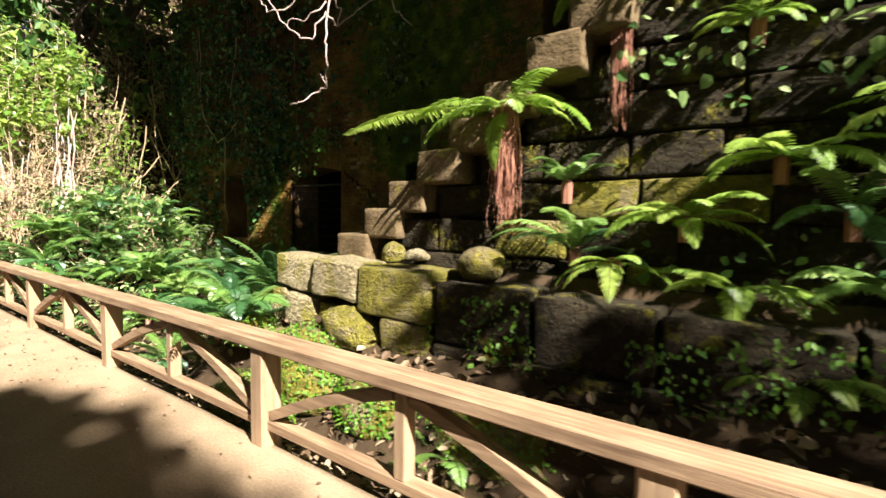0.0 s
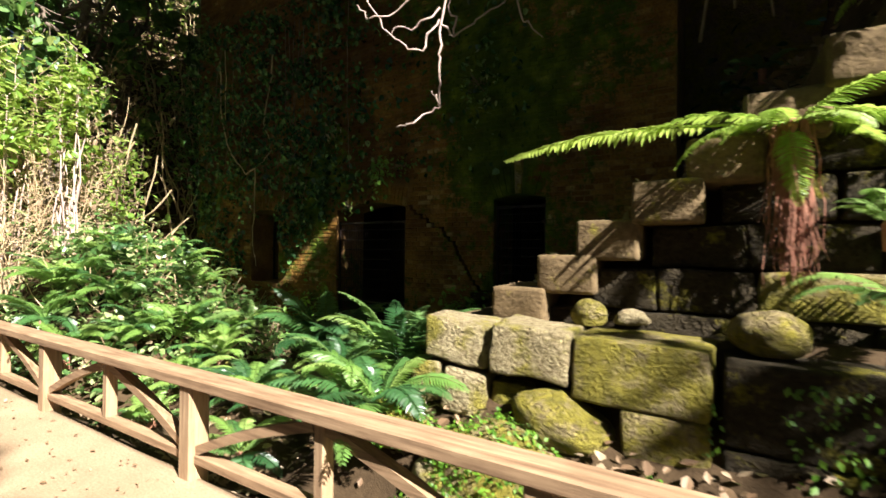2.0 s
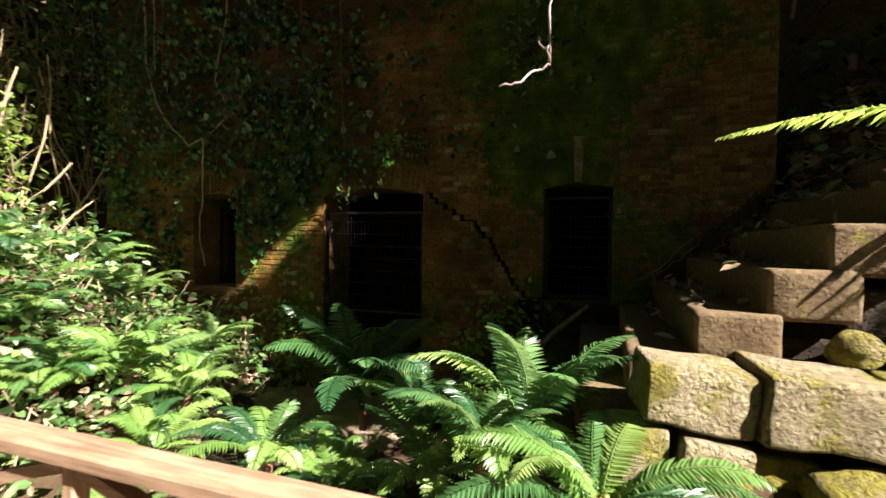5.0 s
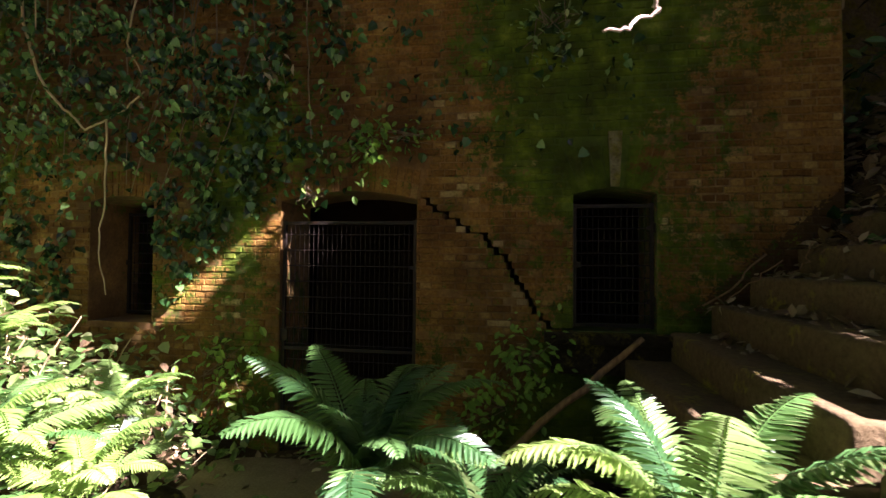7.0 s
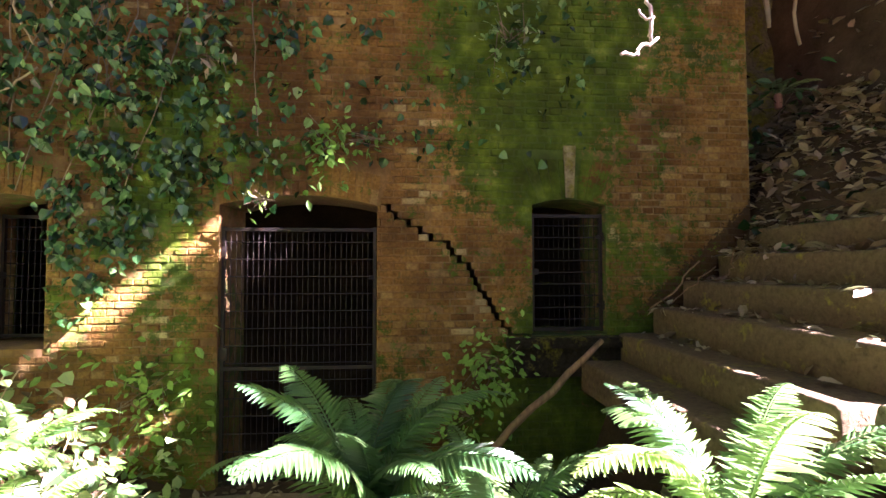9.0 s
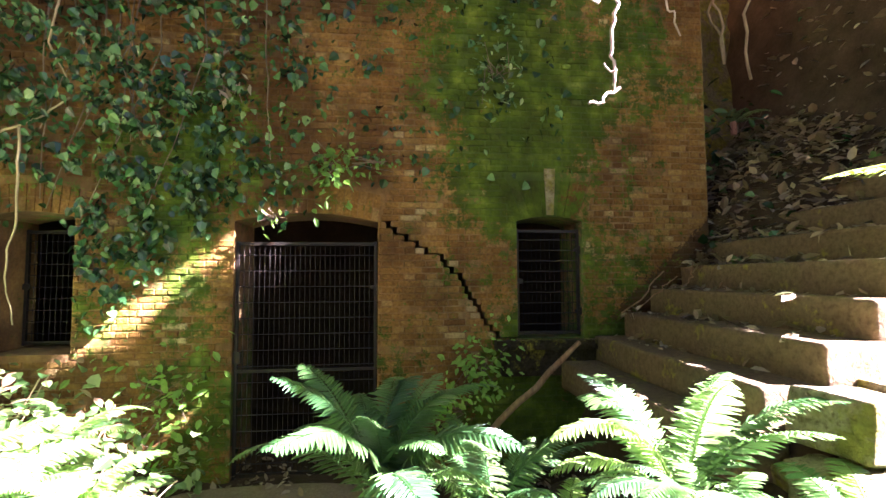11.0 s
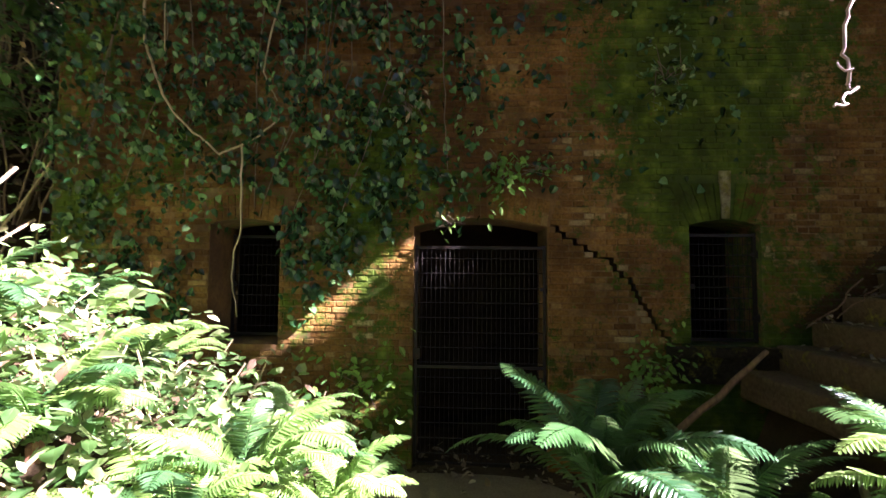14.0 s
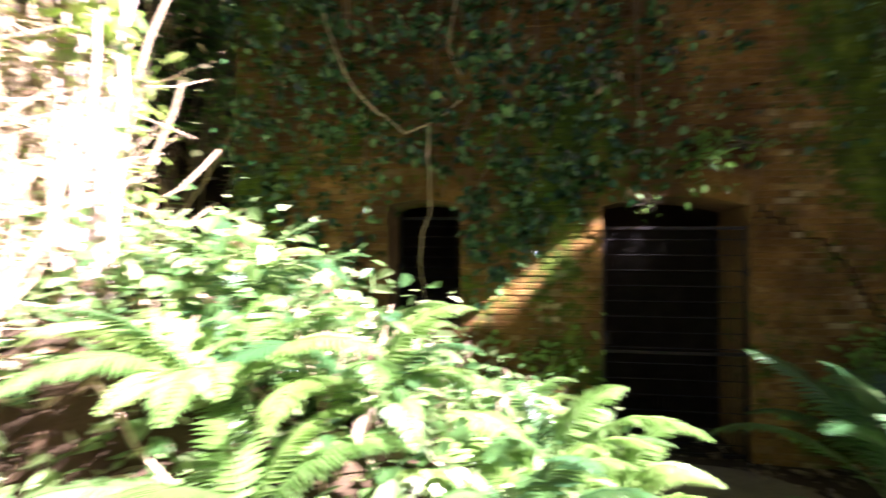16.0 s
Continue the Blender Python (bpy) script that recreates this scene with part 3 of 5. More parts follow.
def brace_part(a, b, w, n=6):
    """A slightly bowed brace between post and upright."""
    a, b = Vector(a), Vector(b)
    across = (b - a).cross(Vector((0, 1, 0))).normalized()
    across *= math.copysign(1, across.z)
    m = Mesh()
    for k in range(n + 1):
        t = k / n
        c = a.lerp(b, t) + across * 0.022 * math.sin(math.pi * t)
        h = across * w / 2
        m.v += [tuple(c + sg * h + Vector((0, dy, 0))) for sg, dy in ((-1, -0.03), (1, -0.03), (1, 0.03), (-1, 0.03))]
    for k in range(n):
        m.f += [(4 * k + i, 4 * k + (i + 1) % 4, 4 * k + 4 + (i + 1) % 4, 4 * k + 4 + i) for i in range(4)]
    m.f += [(0, 1, 2, 3), (4 * n, 4 * n + 1, 4 * n + 2, 4 * n + 3)]
    ob = part("brace", normals_out(m.data("brace", "rail_x")), "rail_x", rail)
    ob.matrix_parent_inverse = Matrix.Translation(rail.location).inverted()


posts = [1.85, -0.22, -2.13, -4.18, -6.20, -8.24, -10.3]
for x in posts:
    bar_part("post", (x, RAIL_Y, -0.25), (x, RAIL_Y, 0.515), 0.12, 0.12, "rail_z")
for x, x2 in zip(posts, posts[1:]):
    xa, xb, xm = x - 0.06, x2 + 0.06, (x + x2) / 2
    bar_part("handrail", (x + (0.06 if x > 1.5 else 0), RAIL_Y, 0.545), (x2, RAIL_Y, 0.545), 0.06, 0.15, "rail_x")
    bar_part("bottom_rail", (xa, RAIL_Y, 0.115), (xb, RAIL_Y, 0.115), 0.055, 0.07, "rail_x")
    bar_part("upright", (xm, RAIL_Y, 0.143), (xm, RAIL_Y, 0.514), 0.065, 0.07, "rail_z")
    for end, sgn in ((xa - 0.01, 1), (xb + 0.01, -1)):
        brace_part((end, RAIL_Y, 0.165), (xm + sgn * 0.045, RAIL_Y, 0.485), 0.05)

# ---- iron gate and grilles ----
def gate(name, hole, z0, z1, label, bars_x, rows_z, rails, inset=0.05):
    g0 = empty(name, ((hole[0] + hole[1]) / 2, WALL_Y + inset, z0), label, name.replace("_", " "))
    inv = Matrix.Translation(g0.location).inverted()
    x0, x1 = hole[0] - 0.0, hole[1] - 0.0

    def add(nm, m, under=None):
        o = part(nm, m, "iron", under or g0)
        o.matrix_parent_inverse = inv
        return o
    y = WALL_Y + inset
    for x in (x0 + 0.02, x1 - 0.02):
        m = Mesh()
        m.box(x - 0.012, x + 0.012, y - 0.014, y + 0.014, z0, z1)
        stile = add("stile", m)
    for z in rails:
        m = Mesh()
        m.box(x0 + 0.033, x1 - 0.033, y - 0.014, y + 0.014, z - 0.013, z + 0.013)
        add("frame_rail", m)
    for k in range(bars_x):
        x = x0 + 0.05 + (x1 - x0 - 0.10) * (k + 0.5) / bars_x
        m = Mesh()
        m.tube([(x, y, z0 + 0.02), (x, y, z1 - 0.02)], 0.0028, 5)
        add("bar", m)
    for k in range(rows_z):
        z = z0 + 0.05 + (z1 - z0 - 0.1) * (k + 0.5) / rows_z
        m = Mesh()
        m.tube([(x0 + 0.03, y + 0.008, z), (x1 - 0.03, y + 0.008, z)], 0.0045, 5)
        add("crossbar", m)
    # hinges on one stile and a hasp on the other
    for z in (z0 + 0.22 * (z1 - z0), z0 + 0.8 * (z1 - z0)):
        m = Mesh()
        m.tube([(x1 - 0.004, y - 0.02, z - 0.035), (x1 - 0.004, y - 0.02, z + 0.035)], 0.011, 8)
        m.box(x1 - 0.06, x1 - 0.012, y - 0.022, y - 0.0145, z - 0.015, z + 0.015)
        hinge = add("hinge", m, stile)
        hinge.matrix_parent_inverse = Matrix.Identity(4)
    m = Mesh()
    m.box(x0 + 0.0, x0 + 0.06, y - 0.024, y - 0.0145, z0 + 0.48 * (z1 - z0), z0 + 0.53 * (z1 - z0))
    add("hasp", m)
    return g0


gate("iron_gate", DOOR, -0.22, 1.68, "rusty iron mesh gate closing the doorway", 26, 14, (-0.19, 0.63, 1.66))
gate("window_grille", WIN_R, 0.87, 1.80, "rusty iron grille in the brick window", 12, 9, (0.89, 1.78), 0.08)
gate("window_grille", WIN_L, 0.82, 1.80, "rusty iron grille in the ivy-hung window", 12, 9, (0.84, 1.78), 0.42)
m = Mesh()
m.box(-4.0, -3.05, 4.36, 4.60, 0.77, 0.845)
m.box(-3.95, -3.1, 4.40, 4.62, 0.55, 0.766)
tagged(new("window_sill", m.data("window_sill", "dark_stone")), "dark stone sill under the window", "sill", kind="structure")


# ---- plants ----
def leaf_shape(kind):
    """Outline of a leaf that lies along +y, folded along its midrib: vertices and faces."""
    if kind == "heart":
        v = [(0, 0, 0), (0.42, 0.18, 0.08), (0.34, 0.60, 0.05), (0, 1.0, -0.10), (-0.34, 0.60, 0.05), (-0.42, 0.18, 0.08), (0, 0.5, -0.03)]
        return v, [(0, 1, 6), (1, 2, 6), (2, 3, 6), (3, 4, 6), (4, 5, 6), (5, 0, 6)]
    if kind == "lance":
        v = [(0, 0, 0), (0.17, 0.45, 0.04), (0, 1.0, -0.12), (-0.17, 0.45, 0.04), (0, 0.48, -0.02)]
        return v, [(0, 1, 4), (1, 2, 4), (2, 3, 4), (3, 0, 4)]
    if kind == "pinna":
        v = [(0, 0, 0), (0.17, 0.10, 0.03), (0.15, 0.6, 0.02), (0, 1.0, -0.10), (-0.15, 0.6, 0.02), (-0.17, 0.10, 0.03)]
        return v, [(0, 1, 2, 3), (0, 3, 4, 5)]
    if kind == "oval":
        v = [(0, 0, 0), (0.25, 0.3, 0.05), (0.24, 0.65, 0.03), (0, 1.0, -0.08), (-0.24, 0.65, 0.03), (-0.25, 0.3, 0.05)]
        return v, [(0, 1, 2, 3), (0, 3, 4, 5)]
    v = [(0, 0, 0), (0.3, 0.5, 0.05), (0, 1.0, 0.0), (-0.3, 0.5, 0.05)]
    return v, [(0, 1, 2), (0, 2, 3)]


SHAPES = {k: leaf_shape(k) for k in ("heart", "lance", "pinna", "oval", "scrap")}


def put_leaf(mesh, kind, at, tip, up, size, wide=1.0):
    """One leaf at a place, pointing to tip with its face to up."""
    y = Vector(tip).normalized()
    x = y.cross(Vector(up))
    x = x.normalized() if x.length > 1e-4 else y.orthogonal().normalized()
    z = x.cross(y)
    vs, fs = SHAPES[kind]
    at = Vector(at)
    mesh.add([at + size * (wide * a * x + b * y + c * z) for a, b, c in vs], fs)


def any_way(r):
    while True:
        v = Vector((r.uniform(-1, 1), r.uniform(-1, 1), r.uniform(-1, 1)))
        if 0.05 < v.length < 1:
            return v.normalized()


def frond_mesh(rise, droop, pairs, stipe, seed, spread=0.30, curl=0.0, mat="fern"):
    """A fern frond of length 1 along +x, arching up by rise and bending down by droop degrees."""
    r = random.Random(seed)
    pts, a, p = [], radians(rise), Vector((0, 0, 0))
    n = 30
    for k in range(n + 1):
        pts.append(p.copy())
        p = p + Vector((math.cos(a), curl * math.sin(3 * k / n), math.sin(a))) / n
        a -= radians(droop) / n * (0.5 + 1.2 * k / n)
    m = Mesh()
    m.tube([pts[k] for k in range(0, n + 1, 3)], [0.008 * (1 - 0.8 * k / n) for k in range(0, n + 1, 3)], 4)
    for k in range(pairs):
        t = stipe + (0.995 - stipe) * (k / (pairs - 1)) ** 0.92
        i = min(n - 1, int(t * n))
        at = pts[i].lerp(pts[i + 1], t * n - i)
        d = (pts[i + 1] - pts[i]).normalized()
        s = (t - stipe) / (1 - stipe)
        length = spread * (0.50 + 0.5 * min(1, s / 0.22)) * (1 - s ** 2.2) ** 0.8 + 0.015
        normal = Vector((-d.z, 0, d.x))
        for sgn in (-1, 1):
            lean = 0.30 + 0.45 * s + r.uniform(-0.08, 0.08)
            tip = d * lean + Vector((0, sgn, 0)) - normal * r.uniform(0.05, 0.35)
            put_leaf(m, "pinna", at + Vector((0, sgn * 0.004, 0)), tip, normal + Vector((r.uniform(-.2, .2), 0, 0)), length * r.uniform(0.9, 1.06), 0.0115 / 0.17 / length * (0.55 + 0.45 * min(1, length / 0.1)))
    return m.data("frond", mat)


FRONDS = [frond_mesh(62, 95, 34, 0.16, 1, 0.165), frond_mesh(45, 75, 35, 0.12, 2, 0.155), frond_mesh(74, 65, 33, 0.22, 3, 0.165), frond_mesh(30, 65, 35, 0.10, 4, 0.155, 0.15), frond_mesh(78, 100, 33, 0.2, 5, 0.175, -0.12), frond_mesh(12, 75, 35, 0.08, 6, 0.165, 0.1)]


# fronds whose leaf colour carries the sunlight
SUNNY = [frond_mesh(12, 75, 36, 0.08, 7, 0.19, 0.1, "fern_sunlit"), frond_mesh(28, 60, 36, 0.10, 8, 0.18, -0.1, "fern_sunlit")]
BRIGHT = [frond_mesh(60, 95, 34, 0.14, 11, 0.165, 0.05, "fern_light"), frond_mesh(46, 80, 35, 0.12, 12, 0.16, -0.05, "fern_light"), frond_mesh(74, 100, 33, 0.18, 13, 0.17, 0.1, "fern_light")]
LONG = frond_mesh(7, 24, 44, 0.25, 9, 0.095, 0.06, "fern_sunlit")


def fern(at, length, fronds, label, seed, kinds=(0, 1, 2, 3, 4), facing=None, fan=360.0, group="ferns", bright=0.0):
    r = random.Random(seed)
    plant = empty("fern", at, label, "fern", group)
    m = Mesh()
    m.tube([(0, 0, -0.12), (0, 0, 0.0), (0, 0, 0.03)], [0.03, 0.035, 0.015], 7)
    part("rootstock", m, "fibre", plant, "brown scaly rootstock")
    for k in range(fronds):
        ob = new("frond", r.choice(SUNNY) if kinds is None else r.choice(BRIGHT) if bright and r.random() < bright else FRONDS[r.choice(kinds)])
        ob.parent = plant
        base = (facing or 0) - fan / 2 + fan * (k + r.uniform(0.2, 0.8)) / fronds
        s = length * r.uniform(0.78, 1.12)
        ob.rotation_euler = (radians(r.uniform(-14, 14)), radians(r.uniform(-12, 10)), radians(base))
        ob.scale = (s, s, s)
    return plant


FERNS = [
    ((-4.92, 3.18, 0.10), 1.0, 12, 1, (0, 2, 4, 4)), ((-4.36, 2.95, 0.08), 0.72, 9, 21, (2, 4, 0)), ((-5.25, 2.55, -0.02), 0.66, 9, 2, (0, 1, 3)), ((-3.62, 2.52, 0.36), 0.80, 9, 3, (2, 2, 4)), ((-3.74, 2.10, 0.40), 0.60, 10, 33, (0, 1, 4)), ((-3.28, 1.95, 0.36), 0.72, 11, 4, (0, 1, 3)),
    ((-4.15, 2.55, 0.02), 0.62, 9, 5, (0, 1, 2)), ((-6.35, 2.95, 0.10), 0.62, 12, 6, (0, 1, 3)), ((-6.05, 2.40, -0.05), 0.60, 10, 7, (0, 1, 3)), ((-6.85, 2.30, 0.30), 0.70, 12, 8, (0, 1, 4)),
    ((-6.85, 3.55, 0.28), 0.60, 11, 10, (0, 1, 4)), ((-8.05, 2.15, 0.75), 0.80, 12, 11, (0, 1, 2)), ((-7.75, 3.45, 0.72), 0.70, 10, 12, (0, 1, 4)),
    ((-4.55, 1.95, -0.18), 0.50, 8, 13, (1, 3)), ((-4.75, 2.55, -0.12), 0.55, 8, 14, (0, 1, 3)), ((-7.2, 1.85, 0.2), 0.6, 10, 15, (0, 1, 3)), ((-8.75, 3.0, 1.1), 0.8, 10, 16, (0, 1, 2)),
    ((-6.75, 2.75, 0.28), 0.80, 11, 61, (0, 1)), ((-7.55, 2.45, 0.66), 0.80, 11, 63, (0, 1)), ((-8.35, 2.75, 1.05), 0.85, 10, 65, (0, 2)),
    ((-7.75, 1.85, 0.50), 0.70, 10, 67, (1, 3)), ((-8.4, 3.55, 1.0), 0.8, 10, 69, (0, 4)),
    ((-5.75, 1.95, -0.2), 0.5, 8, 17, (1, 3)), ((-1.35, 1.95, -0.15), 0.45, 7, 18, (0, 1)),
]
# sun-coloured fronds go to the plants on the lit bank and bed
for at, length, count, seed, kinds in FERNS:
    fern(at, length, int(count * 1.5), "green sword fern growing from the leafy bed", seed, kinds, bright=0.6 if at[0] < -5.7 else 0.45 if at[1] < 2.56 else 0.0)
# ferns on the rock face beside the walk
CLIFF = [((-0.36, 2.62, 1.22), 0.55, 8), ((-0.92, 2.60, 1.02), 0.62, 7), ((0.02, 2.60, 1.50), 0.55, 7), ((0.28, 2.62, 1.25), 0.60, 8), ((-0.14, 2.60, 0.88), 0.50, 7), ((0.48, 2.60, 0.85), 0.62, 8), ((-0.1, 2.64, 2.15), 0.36, 6),
         ((0.55, 2.62, 1.95), 0.5, 7), ((0.85, 2.62, 1.3), 0.6, 8), ((0.75, 2.55, 0.5), 0.5, 6), ((1.2, 2.6, 0.95), 0.55, 7), ((-1.0, 2.66, 1.42), 0.36, 6), ((0.1, 2.66, 2.5), 0.45, 7), ((1.3, 2.64, 2.0), 0.6, 7)]
# every other clump is all sun-coloured fronds, so that it looks lit
for k, (at, length, count) in enumerate(CLIFF):
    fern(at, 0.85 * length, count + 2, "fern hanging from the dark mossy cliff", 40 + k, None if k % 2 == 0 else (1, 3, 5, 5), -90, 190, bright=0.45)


def tree_fern(at, drop, length, count, seed, label, facing, fan, slim=1.0):
    """A fern crown over a shaggy skirt of hanging root fibres."""
    plant = fern(at, length, count, label, seed, None, facing, fan, "tree ferns")
    r = random.Random(seed)
    m = Mesh()
    for k in range(int(130 * slim + 20)):
        a = r.uniform(0, 2 * math.pi)
        w = slim * r.uniform(0.01, 0.085)
        x, y = w * math.cos(a), w * 0.7 * math.sin(a)
        end = drop * r.uniform(0.35, 1.0) ** 0.8
        flare = 1.0 + 1.1 * slim * r.random()
        pts = [Vector((x * (1 + (flare - 1) * u) + r.uniform(-.014, .014), y * (1 + (flare - 1) * u) + r.uniform(-.014, .014), 0.02 - u * end)) for u in (0, 0.15, 0.3, 0.45, 0.6, 0.75, 0.9, 1.0)]
        m.tube(pts, [0.005 - 0.0005 * i for i in range(8)], 4)
    part("root_skirt", m, "fibre", plant, "shaggy reddish-brown root fibres")
    return plant


tf = tree_fern((-1.36, 2.55, 1.88), 0.80, 0.46, 8, 71, "tree fern with a red shaggy root skirt on the wall", -90, 330, 0.85)
for turn, dip, size, me in ((177, -2, 1.45, LONG), (190, 4, 0.7, SUNNY[1]), (200, 2, 0.6, SUNNY[0]), (262, 50, 0.45, SUNNY[0]), (350, 0, 0.62, SUNNY[0]), (330, -6, 0.55, SUNNY[1])):
    ob = new("frond", me)
    ob.parent = tf
    ob.rotation_euler = (0, radians(dip), radians(turn))
    ob.scale = (size, size, size)
tree_fern((-0.72, 2.64, 2.62), 0.95, 0.55, 9, 72, "tree fern high on the cliff with hanging roots", -90, 260, 0.55)
tree_fern((0.62, 2.52, 1.62), 0.25, 0.55, 8, 73, "small tree fern rooted in the cliff", -90, 220, 0.5)
tree_fern((-0.68, 2.5, 0.98), 0.22, 0.35, 6, 74, "small fern with red roots on the cliff", -90, 200, 0.5)
tree_fern((0.15, 2.42, 0.55), 0.25, 0.4, 6, 75, "small fern with red roots above the bed", -90, 200, 0.5)


def leaf_cloud(mesh, kind, count, where, size, r, droop=0.5, face=None, wide=1.0):
    """Leaves at the places that where(r) gives; droop tilts the tips down."""
    for _ in range(count):
        at = where(r)
        if at is None:
            continue
        w = any_way(r)
        tip = Vector((w.x, w.y, w.z * 0.5 - droop))
        up = any_way(r) * 0.6 + (Vector(face) if face else Vector((0, 0, 1)))
        put_leaf(mesh, kind, at, tip, up, size * r.uniform(0.55, 1.35), wide)


# broad leaves over the cliff and the top of the wall
def on_cliff(r):
    for _ in range(30):
        x, z = r.uniform(-0.75, 2.8), r.uniform(0.9, 4.2)
        n = noise.noise(Vector((x * 1.6, z * 1.6, 2))) + 0.4 * noise.noise(Vector((x * 5, z * 5, 2)))
        if n + 0.5 * smooth_step(1.2, 2.4, z) - 0.35 * smooth_step(-0.2, -1.0, x) > 0.12:
            return Vector((x, 2.62 - 0.16 * r.random(), z))
    return None


rk = random.Random(8)
m = Mesh()
leaf_cloud(m, "oval", 900, on_cliff, 0.055, rk, 0.6, (0, -1, 0.5), 1.1)
leaf_cloud(m, "heart", 500, on_cliff, 0.065, rk, 0.8, (0, -1, 0.5))
tagged(new("cliff_creeper", m.data("cliff_creeper", "bush")), "broad green leaves creeping over the dark cliff", "creeper", kind="stuff")

# ivy on the brick front
def ivy_density(x, z):
    n = noise.noise(Vector((x * 1.1, z * 1.1, 4))) + 0.5 * noise.noise(Vector((x * 3.1, z * 3.1, 9)))
    d = smooth_step(-5.0, -6.3, x + 0.35 * n) * smooth_step(1.75, 2.25, z + 0.25 * n)
    d = max(d, 1.1 * smooth_step(-5.9, -6.3, x) * smooth_step(-7.35, -7.2, x) * smooth_step(0.0, 0.22, z - 1.84 - 0.92 * (x + 6.13) + 0.08 * n))
    d = max(d, 0.9 * smooth_step(-8.0, -8.2, x))
    d = max(d, 0.45 * smooth_step(0.45, 0.1, abs(x + 3.95)) * smooth_step(0.6, 0.2, abs(z - 3.0)))
    d = max(d, 0.12 * smooth_step(2.0, 2.4, z))
    if any(h[0] - 0.02 < x < h[1] + 0.02 and h[2] < z < h[3] - 0.15 for h in HOLES):
        d *= 0.07
    clump = noise.noise(Vector((x * 5.5, z * 4.0, 1))) + 0.5 * noise.noise(Vector((x * 12, z * 9, 3)))
    return d * (0.55 + 0.6 * n) * (0.10 + 1.6 * smooth_step(-0.25, 0.35, clump))


ivy = empty("ivy", (-7.0, WALL_Y, -0.2), "dark glossy ivy covering the brick front", "ivy")
ri = random.Random(21)


def on_wall(r):
    for _ in range(40):
        x, z = r.uniform(WALL_X0, -3.3), r.uniform(0.2, 4.9)
        if r.random() < ivy_density(x, z):
            thick = 0.22 * smooth_step(-5.2, -7, x) * smooth_step(1.8, 2.6, z) + 0.05
            return Vector((x, WALL_Y - 0.015 - thick * r.random(), z))
    return None


m = Mesh()
leaf_cloud(m, "heart", 4600, on_wall, 0.072, ri, 0.9, (0, -0.8, 0.5))
leaf_cloud(m, "oval", 1700, on_wall, 0.06, ri, 0.9, (0, -0.8, 0.5))
o = tagged(part("leaves", m, "ivy", ivy), kind="stuff")
o.matrix_parent_inverse = Matrix.Translation(ivy.location).inverted()


def wander(a, b, r, n=14, jitter=0.05, sag=0.0):
    a, b = Vector(a), Vector(b)
    out, off = [], Vector((0, 0, 0))
    for k in range(n + 1):
        t = k / n
        off = off * 0.75 + any_way(r) * jitter * (1 if 0 < k else 0)
        out.append(a.lerp(b, t) + off * math.sin(math.pi * min(1, t * 1.2)) + Vector((0, 0, -sag * 4 * t * (1 - t))))
    return out


def vine(points, radius, mat="dry"):
    m = Mesh()
    pts = []
    for a, b in zip(points, points[1:]):
        pts += wander(a, b, ri, 8, 0.012)[:-1]
    pts.append(Vector(points[-1]))
    m.tube(pts, [radius * (1 - 0.5 * k / len(pts)) for k in range(len(pts))], 5)
    o = part("vine", m, mat, ivy, "bare pale brown vine stem", True)
    o.matrix_parent_inverse = Matrix.Translation(ivy.location).inverted()


vine([(-8.55, 4.28, 4.3), (-8.5, 4.28, 3.45), (-8.3, 4.26, 2.95), (-8.02, 4.25, 2.62), (-7.76, 4.22, 2.42), (-7.5, 4.25, 2.55), (-7.28, 4.3, 2.75)], 0.013)
vine([(-7.25, 4.28, 4.2), (-7.42, 4.26, 3.15), (-7.3, 4.28, 2.9)], 0.010)
vine([(-7.58, 4.24, 2.5), (-7.55, 4.22, 1.8), (-7.64, 4.26, 1.4), (-7.6, 4.3, 1.05)], 0.009)
vine([(-8.3, 4.2, 4.4), (-8.26, 4.2, 3.3)], 0.009)
for k in range(14):
    x = ri.uniform(-9.2, -5.8)
    vine([(x, 4.40, 4.6), (x + ri.uniform(-.3, .3), 4.38, 3.2), (x + ri.uniform(-.5, .5), 4.40, ri.uniform(1.9, 2.6))], 0.007, "stem")

# small plants rooted in the bricks
def sprig(at, size, count, label, seed, mat="bush", kind="oval", spread=(0.2, 0.08, 0.2), droop=0.5):
    r = random.Random(seed)
    plant = empty("wall_plant", at, label, "plant", "wall plants")
    m = Mesh()
    leaf_cloud(m, kind, count, lambda r: Vector((r.gauss(0, spread[0] * 0.5), -abs(r.gauss(0.04, spread[1])), r.gauss(0, spread[2] * 0.5))), size, r, droop, (0, -0.7, 0.7))
    tagged(part("leaves", m, mat, plant), kind="stuff")
    for k in range(7):
        m = Mesh()
        m.tube([(0, 0.03, 0), (r.uniform(-.5, .5) * spread[0], -0.06, r.uniform(-.2, .3) * spread[2]), (r.uniform(-.9, .9) * spread[0], -0.08, r.uniform(-.9, .6) * spread[2])], [0.006, 0.004, 0.002], 4)
        part("stem", m, "stem", plant)


sprig((-5.33, WALL_Y, 2.30), 0.075, 90, "bright green fern sprig hanging over the doorway", 3, "moss_leaf", "oval", (0.22, 0.1, 0.34), 0.7)
sprig((-5.05, WALL_Y, 2.34), 0.05, 45, "small green sprig in the brickwork", 4, "moss_leaf", "oval", (0.3, 0.06, 0.1))
sprig((-4.15, WALL_Y - 0.05, 0.62), 0.068, 150, "leafy green weed below the cracked bricks", 5, "weed", "oval", (0.30, 0.10, 0.34))
sprig((-4.4, WALL_Y - 0.05, 0.32), 0.068, 100, "leafy green weed at the foot of the bricks", 6, "weed", "oval", (0.3, 0.12, 0.3))
